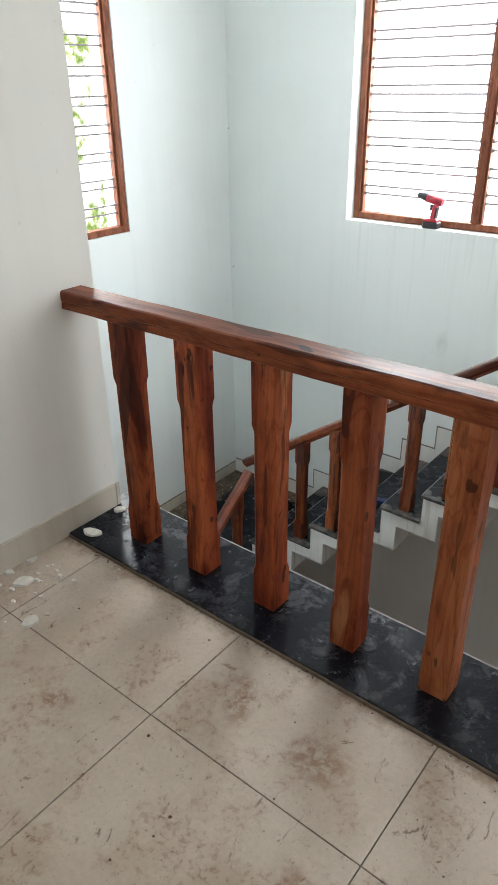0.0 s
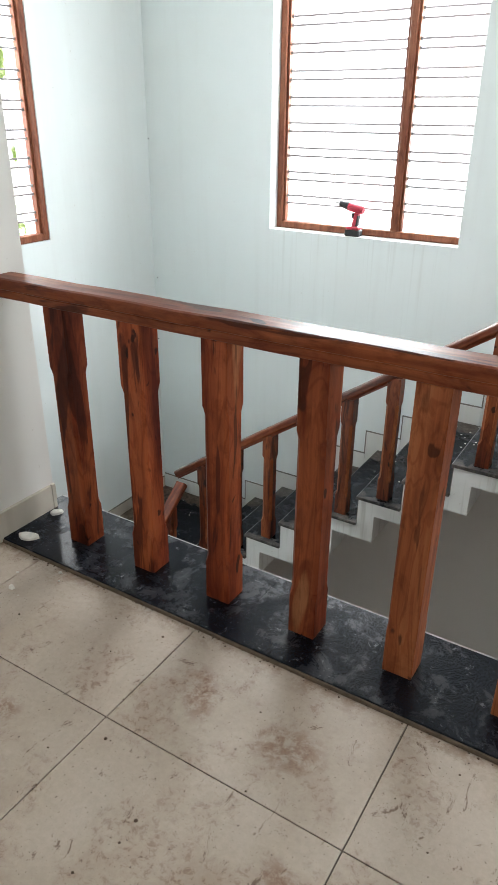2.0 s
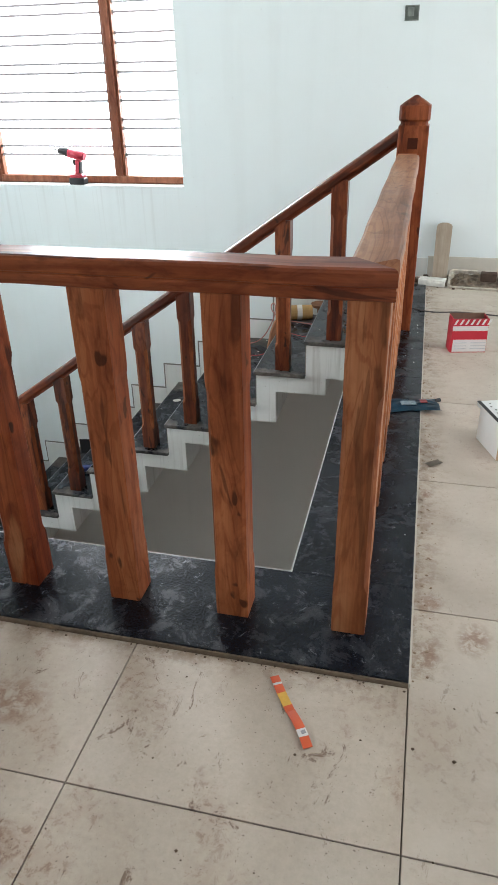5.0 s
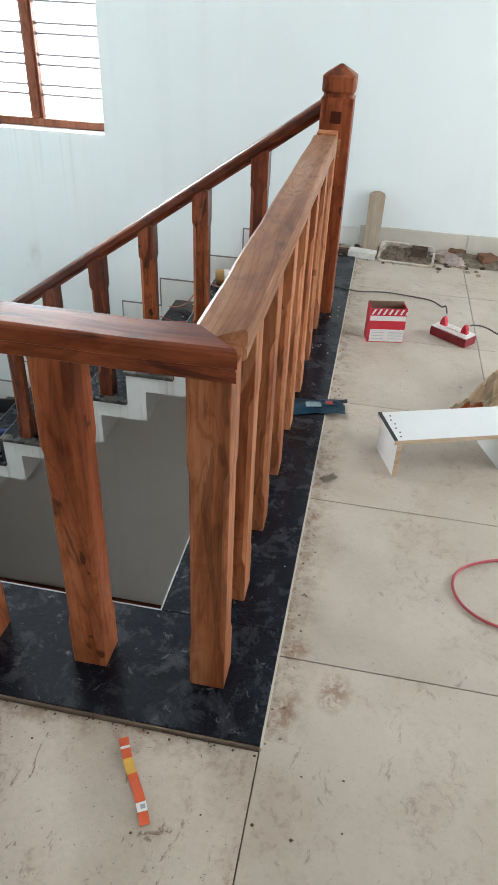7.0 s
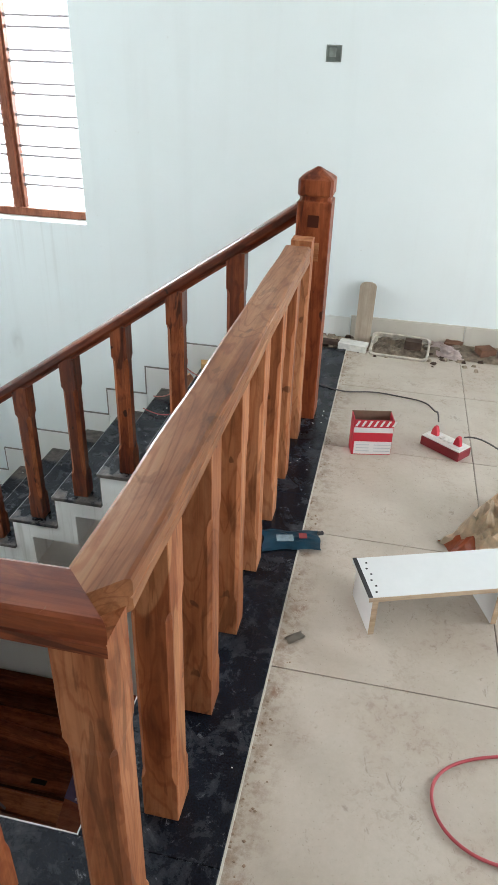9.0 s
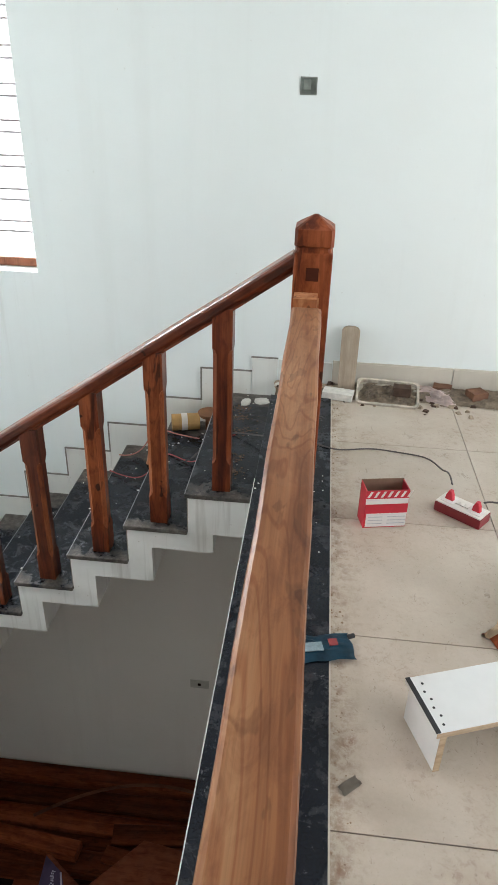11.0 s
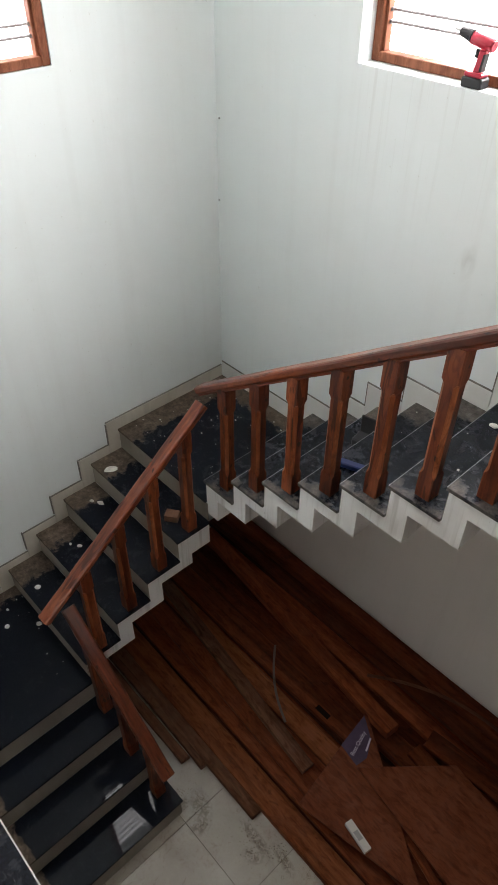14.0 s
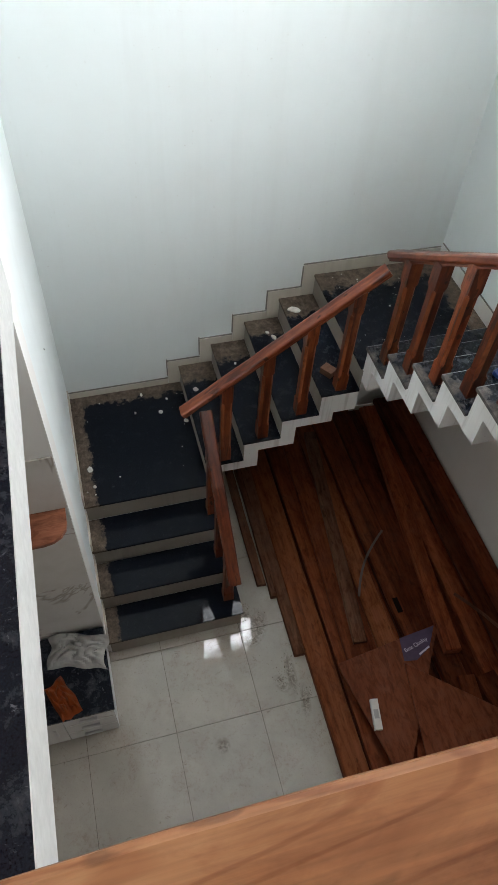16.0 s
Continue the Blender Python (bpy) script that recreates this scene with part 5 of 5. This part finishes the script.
# green-blue packet on the border
PK = plain("teal_packet", (0.010, 0.060, 0.105), 0.3, 0, 0.5, 22)
pk = empty_thing("sachet_packet", (-0.02, 1.35, G), "shiny dark teal sachet packet lying across the granite border", "packet")
PM = turn_z(14, -0.03, 1.345, G)
pm = crumpled(16, 10, 0.19, 0.105, 0.012, 5)
part("pouch", pm, PK, pk, "", PM)
part("spout", bar((0.094, 0.030, 0.006), (0.112, 0.034, 0.006), 0.007), BLACK, pk, "black spout", PM)
part("print", box(-0.045, 0.01, -0.02, 0.012, 0.013, 0.0155), plain("pale_print", (0.20, 0.27, 0.30), 0.4, 0, 0.4, 60), pk, "faded pale print", PM)
part("print", box(0.03, 0.055, -0.005, 0.02, 0.013, 0.0155), plain("red_print", (0.30, 0.05, 0.05), 0.4), pk, "faded red print", PM)

# orange strip of wrapper
WM = turn_z(-58, -0.226, -0.116, 0.0008)
strip = empty_thing("wrapper_strip", (-0.226, -0.116, 0), "torn orange and yellow wrapper strip on a floor tile", "wrapper")
OR2, YEL = plain("wrapper_orange", (0.62, 0.10, 0.03), 0.4, 0, 0.1), plain("wrapper_yellow", (0.62, 0.36, 0.06), 0.4, 0, 0.2)
for a0, a1, mt, nm in ((-0.092, -0.072, OR2, "orange_section"), (-0.072, -0.066, STRIPE, "white_section"), (-0.066, -0.044, OR2, "orange_section"), (-0.044, -0.012, YEL, "yellow_section"), (-0.012, 0.050, OR2, "orange_section"), (0.050, 0.068, STRIPE, "white_section"), (0.068, 0.092, OR2, "orange_section")):
    part(nm, ribbon([(x, 0.0018 * math.sin(x * 38), 0.0008 + 0.005 * abs(math.sin(x * 30))) for x in (a0 + (a1 - a0) * i / 5 for i in range(6))], 0.019, 0.0008), mt, strip, "", WM)
part("print", box(0.055, 0.063, -0.001, 0.008, 0.0066, 0.0074), plain("print_grey", (0.34, 0.34, 0.36), 0.6), strip, "", WM)

# ---- along the north wall: offcut, tray, wrapper, brick pieces, rubble ----
MORTAR = plain("dry_mortar", (0.30, 0.24, 0.18), 0.95, 0, 0.55, 34, 0.5)
BRICK = plain("brown_brick", (0.16, 0.085, 0.055), 0.9, 0, 0.3, 30, 0.4)
BEIGE_WOOD = wood("dusty_offcut", (0.33, 0.265, 0.20), (0.38, 0.31, 0.235), (0.42, 0.345, 0.265), "Z", 0.8, 0.4, 0.05, lines=0.05, blots=0.2)
oc = bmesh.new()
ol = [(-0.042, 0), (0.042, 0), (0.044, 0.315)] + [(0.044 * math.cos(a), 0.315 + 0.022 * math.sin(a)) for a in (0.6, 1.2, 1.9, 2.5)] + [(-0.044, 0.315)]
thing("wood_offcut", prism(ol, 0.028, oc), BEIGE_WOOD, "pale dusty wooden offcut with a rounded top leaning on the wall", "offcut", pose(0.075, 3.145, 0.001, -8, 0, 0))
TRAYM = plain("dirty_white_plastic", (0.46, 0.41, 0.34), 0.7, 0, 0.5, 22)
tray = empty_thing("plastic_tray", (0.28, 3.10, 0), "dirty white plastic tray full of dried mortar", "tray")
TM = pose(0.28, 3.10, 0.012, 18, 0, -4)


def rounded(w, d, r, n=5):
    out = []
    for cx, cy, a0 in ((w - r, d - r, 0), (-w + r, d - r, 90), (-w + r, -d + r, 180), (w - r, -d + r, 270)):
        out += [(cx + r * math.cos(radians(a0 + 90 * i / n)), cy + r * math.sin(radians(a0 + 90 * i / n))) for i in range(n + 1)]
    return out


tb = bmesh.new()
outer, inner = rounded(0.155, 0.095, 0.03), rounded(0.143, 0.083, 0.024)
ra = [tb.verts.new((x, y, 0)) for x, y in outer]
rb = [tb.verts.new((x, y, 0.03)) for x, y in outer]
rc = [tb.verts.new((x, y, 0.03)) for x, y in inner]
rd = [tb.verts.new((x, y, 0.008)) for x, y in inner]
for p, q in ((ra, rb), (rb, rc), (rc, rd)):
    for i in range(len(p)):
        j = (i + 1) % len(p)
        tb.faces.new((p[i], p[j], q[j], q[i]))
tb.faces.new(ra[::-1]), tb.faces.new(rd)
bmesh.ops.recalc_face_normals(tb, faces=tb.faces[:])
part("tray_body", tb, TRAYM, tray, "", TM)
part("mortar_fill", crumpled(26, 16, 0.26, 0.14, 0.05, 31, 1.0, 9), MORTAR, tray, "dried grey-brown mortar", TM @ Matrix.Translation((0, 0, 0.009)))
thing("paper_wrapper", crumpled(22, 14, 0.24, 0.13, 0.055, 13, 1.0, 4), plain("pink_white_paper", (0.62, 0.50, 0.46), 0.8, 0, 0.35, 18), "crumpled pinkish white paper wrapper by the wall", "wrapper", pose(0.50, 3.14, 0.012, 10, 0, -18))


def chunk(w, d, h, seed):
    """A broken piece of brick or stone."""
    bm = bmesh.new()
    bmesh.ops.create_cube(bm, size=1)
    bmesh.ops.subdivide_edges(bm, edges=bm.edges[:], cuts=2, use_grid_fill=True)
    for v in bm.verts:
        c = v.co.copy()
        v.co = Vector((c.x * w, c.y * d, c.z * h)) + 0.10 * min(w, d, h) * Vector((noise.noise(c * 2 + Vector((seed, 0, 0))), noise.noise(c * 2 + Vector((0, seed, 3))), noise.noise(c * 2 + Vector((1, 2, seed)))))
    lowest = min(v.co.z for v in bm.verts)
    for v in bm.verts:
        v.co.z -= lowest
    return bm


DARK_BRICK = plain("dark_brick", (0.075, 0.050, 0.038), 0.9, 0, 0.3, 30, 0.4)
thing("brick_piece", chunk(0.085, 0.055, 0.045, 9), DARK_BRICK, "dark brown brick piece lying in the mortar tray", "brick", turn_z(-6, 0.345, 3.075, 0.036), group="brick pieces")
thing("wood_strip", box(-0.14, 0.14, -0.018, 0.018, 0, 0.022, 0.002), DARK_BRICK, "dark dirty wooden strip lying at the foot of the wall", "wood strip", turn_z(-4, -0.10, 3.085, G + 0.001))
thing("brick_piece", chunk(0.085, 0.075, 0.06, 1), BRICK, "broken brown brick piece on the floor by the wall", "brick", turn_z(25, 0.72, 3.13, 0), group="brick pieces")
thing("brick_piece", chunk(0.09, 0.06, 0.05, 2), BRICK, "broken brown brick piece on the floor by the wall", "brick", turn_z(-15, 0.56, 3.19, 0), group="brick pieces")
thing("brick_piece", chunk(0.10, 0.08, 0.05, 6), BRICK, "broken brown brick piece on the floor by the wall", "brick", turn_z(12, 0.95, 3.17, 0), group="brick pieces")
thing("brick_piece", chunk(0.09, 0.07, 0.05, 4), BRICK, "brown brick piece lying on a stair tread", "brick", turn_z(35, -3.12, 2.06, LAND1 - RISE), group="brick pieces")
FLAKE = plain("plaster_flake", (0.62, 0.60, 0.55), 0.9, 0, 0.2, 40, 0.3)


def flakes(name, count, area, z, size, seed, label, mat, category="debris"):
    """Loose crumbs lying about, in one mesh. area: a function from the random source to a place."""
    r, bm = random.Random(seed), bmesh.new()
    for _ in range(count):
        x, y, zz = area(r)
        s = size * r.uniform(0.3, 1.0) ** 2 + 0.002
        n, a0 = r.randint(4, 6), r.uniform(0, 6.3)
        hgt = s * r.uniform(0.25, 0.7)
        lo = [bm.verts.new((x + s * r.uniform(0.7, 1.1) * math.cos(a0 + 6.283 * i / n), y + s * r.uniform(0.6, 1.0) * math.sin(a0 + 6.283 * i / n), zz + 0.0006)) for i in range(n)]
        hi = [bm.verts.new((x + (v.co.x - x) * 0.7, y + (v.co.y - y) * 0.7, zz + hgt)) for v in lo]
        bm.faces.new(lo[::-1]), bm.faces.new(hi)
        for i in range(n):
            bm.faces.new((lo[i], lo[(i + 1) % n], hi[(i + 1) % n], hi[i]))
    return thing(name, bm, mat, label, category, None, "stuff")


def big_flake(x, y, z, w, d, deg, seed):
    bm, r = bmesh.new(), random.Random(seed)
    n = 9
    lo = [bm.verts.new((w * r.uniform(0.75, 1.1) * math.cos(6.283 * i / n), d * r.uniform(0.75, 1.1) * math.sin(6.283 * i / n), 0.0005)) for i in range(n)]
    hi = [bm.verts.new((v.co.x * 0.9, v.co.y * 0.9, 0.006 + 0.003 * r.random())) for v in lo]
    bm.faces.new(lo[::-1]), bm.faces.new(hi)
    for i in range(n):
        bm.faces.new((lo[i], lo[(i + 1) % n], hi[(i + 1) % n], hi[i]))
    return thing("plaster_flake", bm, FLAKE, "fallen white plaster flake lying on the floor", "plaster flake", turn_z(deg, x, y, z), group="plaster flakes")


for i, (x, y, z, w, d, a) in enumerate(((-1.89, 0.047, G, 0.042, 0.022, 20), (-1.925, 0.20, G, 0.026, 0.018, 50), (-1.87, -0.25, 0, 0.034, 0.026, 60), (-1.70, -0.345, 0, 0.030, 0.024, 70),
                                        (-1.945, -0.25, 0, 0.022, 0.014, 10), (-1.94, -0.165, 0, 0.020, 0.012, 80), (0.03, 3.12, 0.0, 0.07, 0.035, 10), (-0.35, 3.14, FIRST, 0.05, 0.04, 30), (-0.43, 3.12, FIRST, 0.045, 0.03, 75),
                                        (-0.22, 3.15, G, 0.08, 0.04, 0), (-1.55, 2.92, FIRST - 4 * RISE, 0.028, 0.018, 20), (-3.67, 1.24, LAND1 - 4 * RISE, 0.026, 0.022, 0), (-3.64, 1.60, LAND1 - 3 * RISE, 0.020, 0.014, 40), (-3.70, 1.56, LAND1 - 3 * RISE, 0.012, 0.010, 0), (-3.73, 1.865, LAND1 - 2 * RISE, 0.030, 0.018, 20), (-3.79, 1.83, LAND1 - 2 * RISE, 0.018, 0.014, 60),
                                        (-3.80, 2.03, LAND1 - RISE, 0.055, 0.034, 70), (-3.66, 0.955, LAND2, 0.020, 0.018, 0), (-3.53, 1.13, LAND2, 0.022, 0.020, 30), (-3.22, 0.35, LAND2, 0.030, 0.024, 15), (-3.06, 0.363, LAND2, 0.015, 0.013, 0),
                                        (-3.69, 0.758, LAND2, 0.012, 0.010, 0), (-3.785, 1.024, LAND2, 0.012, 0.010, 0), (-3.87, 0.833, LAND2, 0.018, 0.012, 0))):
    big_flake(x, y, z, w, d, a, 60 + i)

thing("plaster_lump", chunk(0.15, 0.075, 0.035, 12), FLAKE, "broken white plaster lump lying by the wall", "plaster lump", turn_z(-12, 0.035, 3.07, 0.001))
flakes("dark_rubble", 160, lambda r: (r.uniform(-0.28, 0.9), NORTH - 0.03 - abs(r.gauss(0.05, 0.07)), G if r.random() < 0.2 else 0.0), 0, 0.024, 33, "dark brown brick crumbs along the foot of the wall", DARK_BRICK)
thing("mortar_heap", crumpled(60, 14, 1.15, 0.19, 0.055, 44, 1.2, 9), MORTAR, "low heap of dry mortar and dust along the wall", "mortar heap", turn_z(0, 0.52, 3.155, 0), "stuff")
tp = crumpled(6, 4, 0.055, 0.028, 0.003, 17)
thing("tape_piece", tp, plain("grey_tape", (0.24, 0.21, 0.17), 0.7), "small piece of grey-brown tape on a floor tile", "tape", turn_z(40, 0.049, 0.94, 0.0))
flakes("wall_rubble", 800, lambda r: (r.uniform(-0.28, 1.6), NORTH - 0.012 - abs(r.gauss(0.03, 0.075)), 0.0), 0, 0.027, 1, "grey mortar rubble and dust along the foot of the wall", MORTAR)
flakes("tread_debris", 90, lambda r: (lambda k: (N_START - RUN * (k + r.uniform(0.05, 0.95)), OUT_Y + 0.03 + 0.95 * r.random() ** 0.6, FIRST - RISE * k))(min(9, int(abs(r.gauss(0, 3.2))))), 0, 0.0065, 2, "white and grey plaster crumbs on the treads", FLAKE)
flakes("landing_debris", 70, lambda r: (r.uniform(WEST + 0.05, OUT_X), r.uniform(OUT_Y, NORTH - 0.05), LAND1), 0, 0.008, 3, "plaster crumbs on the upper landing", FLAKE)
flakes("lower_landing_debris", 14, lambda r: (r.uniform(WEST + 0.05, -2.95), r.uniform(NIB_Y + 0.03, W_END), LAND2), 0, 0.007, 4, "plaster crumbs on the lower landing", FLAKE)
flakes("border_debris", 34, lambda r: (r.uniform(-0.29, -0.02), 0.3 + 2.7 * r.random() ** 0.5, G), 0, 0.004, 5, "plaster crumbs on the granite border", FLAKE)
SOIL = plain("dark_soil", (0.10, 0.07, 0.05), 0.95, 0, 0.3, 40)
flakes("wall_crumbs", 46, lambda r: (-1.955 + abs(r.gauss(0, 0.16)), r.uniform(-0.55, -0.02), 0.0), 0, 0.012, 21, "white plaster crumbs fallen along the wall", FLAKE)
flakes("floor_crumbs", 110, lambda r: (r.uniform(-1.9, 1.2), r.uniform(-1.2, 0.0), 0.0), 0, 0.0032, 6, "dark soil crumbs scattered over the tiles", SOIL)
flakes("edge_crumbs", 170, lambda r: (0.004 + abs(r.gauss(0, 0.022)), r.uniform(0.0, 3.0), 0.0), 0, 0.0032, 7, "brown mortar crumbs along the granite border", plain("brown_mortar", (0.28, 0.20, 0.14), 0.95, 0, 0.3, 40))
flakes("front_crumbs", 130, lambda r: (r.uniform(NIB_X, 0.0), -0.004 - abs(r.gauss(0, 0.008)), 0.0), 0, 0.0018, 8, "brown mortar crumbs along the granite border", SOIL)


def clumps(spots, z):
    return lambda r: (lambda c: (c[0] + r.gauss(0, c[2]), c[1] + r.gauss(0, c[2] * 0.8), z))(r.choice(spots))


flakes("lower_floor_soil", 240, clumps(((-2.08, 1.36, 0.05), (-1.98, 1.30, 0.03), (-1.70, 1.47, 0.04), (-1.50, 1.53, 0.035), (-1.62, 1.40, 0.03), (-2.20, 1.30, 0.03)), LOW), 0, 0.0030, 9, "sawdust and soil crumbs beside the planks", plain("sawdust_soil", (0.15, 0.115, 0.082), 0.95, 0, 0.3, 40))
flakes("tread_soil", 420, clumps(((-0.42, 2.80, 0.035), (-0.43, 2.55, 0.03), (-0.44, 2.95, 0.035), (-0.41, 2.42, 0.025), (-0.45, 3.05, 0.03)), FIRST), 0, 0.004, 12, "brown soil and sawdust on the top tread", plain("sawdust_soil", (0.15, 0.10, 0.065), 0.95, 0, 0.3, 40))

# split scrap of wood with a curl of pink wire on the treads
sc = prism([(-0.022, 0), (0.018, 0), (0.030, 0.075), (0.024, 0.118), (0.006, 0.135), (-0.012, 0.120), (-0.020, 0.07)], 0.016, None, 0.002)
thing("wood_scrap", sc, wood("split_scrap", (0.30, 0.125, 0.065), (0.42, 0.20, 0.11), (0.52, 0.29, 0.17), "Z", 0.6, 0.1, 0.3), "split orange-brown wood scrap leaning on a stair riser", "scrap", pose(-0.915, 3.03, FIRST - RISE * 2, -6, 12, 25) @ Matrix.Scale(1.5, 4))
tube("pink_wire", [(-1.12, 3.10, FIRST - 3 * RISE + 0.19), (-1.02, 3.08, -0.445), (-0.94, 3.11, -0.34), (-0.905, 3.14, -0.20), (-0.935, 3.15, -0.17), (-0.955, 3.13, -0.22), (-0.87, 3.08, -0.258), (-0.80, 3.05, -0.264), (-0.66, 3.02, -0.264)], 0.0035, plain("pink_wire_skin", (0.42, 0.16, 0.13), 0.5), "curled pinkish wire on the stair treads", "wire")

# wire reel and blue tool on the treads
reel = empty_thing("wire_reel", (-0.75, 3.12, FIRST - RISE), "yellow-brown cardboard wire reel with a rusty disc", "reel")
RZ = FIRST - RISE
part("core", bar((-0.82, 3.10, RZ + 0.046), (-0.68, 3.14, RZ + 0.046), 0.045, 18), plain("ochre_card", (0.42, 0.25, 0.09), 0.7, 0, 0.25, 14), reel, "", None)
part("band", bar((-0.772, 3.1137, RZ + 0.046), (-0.742, 3.1223, RZ + 0.046), 0.0465, 18), CARD, reel, "pale paper band")
RUST = plain("rusty_disc", (0.20, 0.085, 0.035), 0.7, 0.1, 0.3, 20)
part("spindle", bar((-0.625, 3.14, RZ + 0.001), (-0.625, 3.14, RZ + 0.085), 0.022, 12), RUST, reel, "rusty brown spindle")
dsk = bmesh.new()
bmesh.ops.create_cone(dsk, cap_ends=True, segments=24, radius1=0.052, radius2=0.062, depth=0.020, matrix=Matrix.Translation((-0.625, 3.14, RZ + 0.093)))
part("disc", dsk, RUST, reel, "rusty brown disc")
BLUE = plain("blue_plastic", (0.006, 0.020, 0.105), 0.35)
gun = empty_thing("blue_tool_case", (-2.06, 2.52, FIRST - 6 * RISE), "blue and black plastic tool lying on the stair treads", "tool")
GZ = FIRST - 6 * RISE
part("case", box(-0.105, 0.085, -0.022, 0.022, 0.001, 0.036, 0.006), BLUE, gun, "", turn_z(20, -2.02, 2.52, GZ))
part("tip", box(0.085, 0.105, -0.012, 0.012, 0.008, 0.032, 0.003), STRIPE, gun, "white tip", turn_z(20, -2.02, 2.52, GZ))
cs = empty_thing("black_tool_case", (-2.16, 2.86, GZ - RISE), "open dark blue plastic case on a tread by the wall", "case")
part("tray", box(-0.10, 0.08, -0.05, 0.05, 0.001, 0.08, 0.008), BLACK, cs, "", turn_z(10, -2.20, 2.86, FIRST - 7 * RISE))
part("lid", box(-0.10, 0.08, 0.05, 0.062, 0.02, 0.19, 0.004), BLACK, cs, "black open lid", turn_z(10, -2.20, 2.86, FIRST - 7 * RISE))

# small holes and plugs in the stair corner
for x, y, z in ((WEST + 0.01, NORTH - 0.001, 1.06), (WEST + 0.03, NORTH - 0.001, 0.02), (WEST + 0.012, NORTH - 0.001, -0.5), (-3.0, NIB_Y + 0.0, -1.4)):
    thing("wall_plug", chunk(0.006, 0.008, 0.008, 3), SLOT, "small dark plug hole in the wall", "plug hole", Matrix.Translation((x, y, z)))


# ---- floor tiles ----
floor = empty_thing("floor", (1, 0, 0), "large dirty beige vitrified floor tiles", "floor", "structure")
floor_low = empty_thing("floor_lower", (0, 0, LOW), "large pale vitrified floor tiles with muddy edges", "floor", "structure")


def tile_at(x0, x1, y0, y1, z, mat, parent):
    if x1 - x0 > 0.01 and y1 - y0 > 0.01:
        g = 0.0014
        w, d = (x1 - x0) / 2 - g, (y1 - y0) / 2 - g
        part("tile", box(-w, w, -d, d, -0.008, 0, 0.0008), mat, parent, "", Matrix.Translation(((x0 + x1) / 2, (y0 + y1) / 2, z)))


Y0 = 0.236
for i in range(-4, 7):
    for j in range(-7, 6):
        x0, x1, y0, y1 = i * PITCH, (i + 1) * PITCH, Y0 + j * PITCH, Y0 + (j + 1) * PITCH
        x0, x1, y0, y1 = max(x0, NIB_X), min(x1, EAST), max(y0, SOUTH), min(y1, NORTH)
        if x1 <= 0.001:
            y1 = min(y1, -0.006)
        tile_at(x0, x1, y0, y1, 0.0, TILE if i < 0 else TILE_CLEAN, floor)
for i in range(-5, 8):
    for j in range(-7, 6):
        x0, y0 = -1.455 + 0.592 * i, 0.616 + 0.592 * j
        tile_at(max(x0, WEST), min(x0 + 0.592, EAST), max(y0, SOUTH), min(y0 + 0.592, NORTH), LOW, TILE_LOW, floor_low)
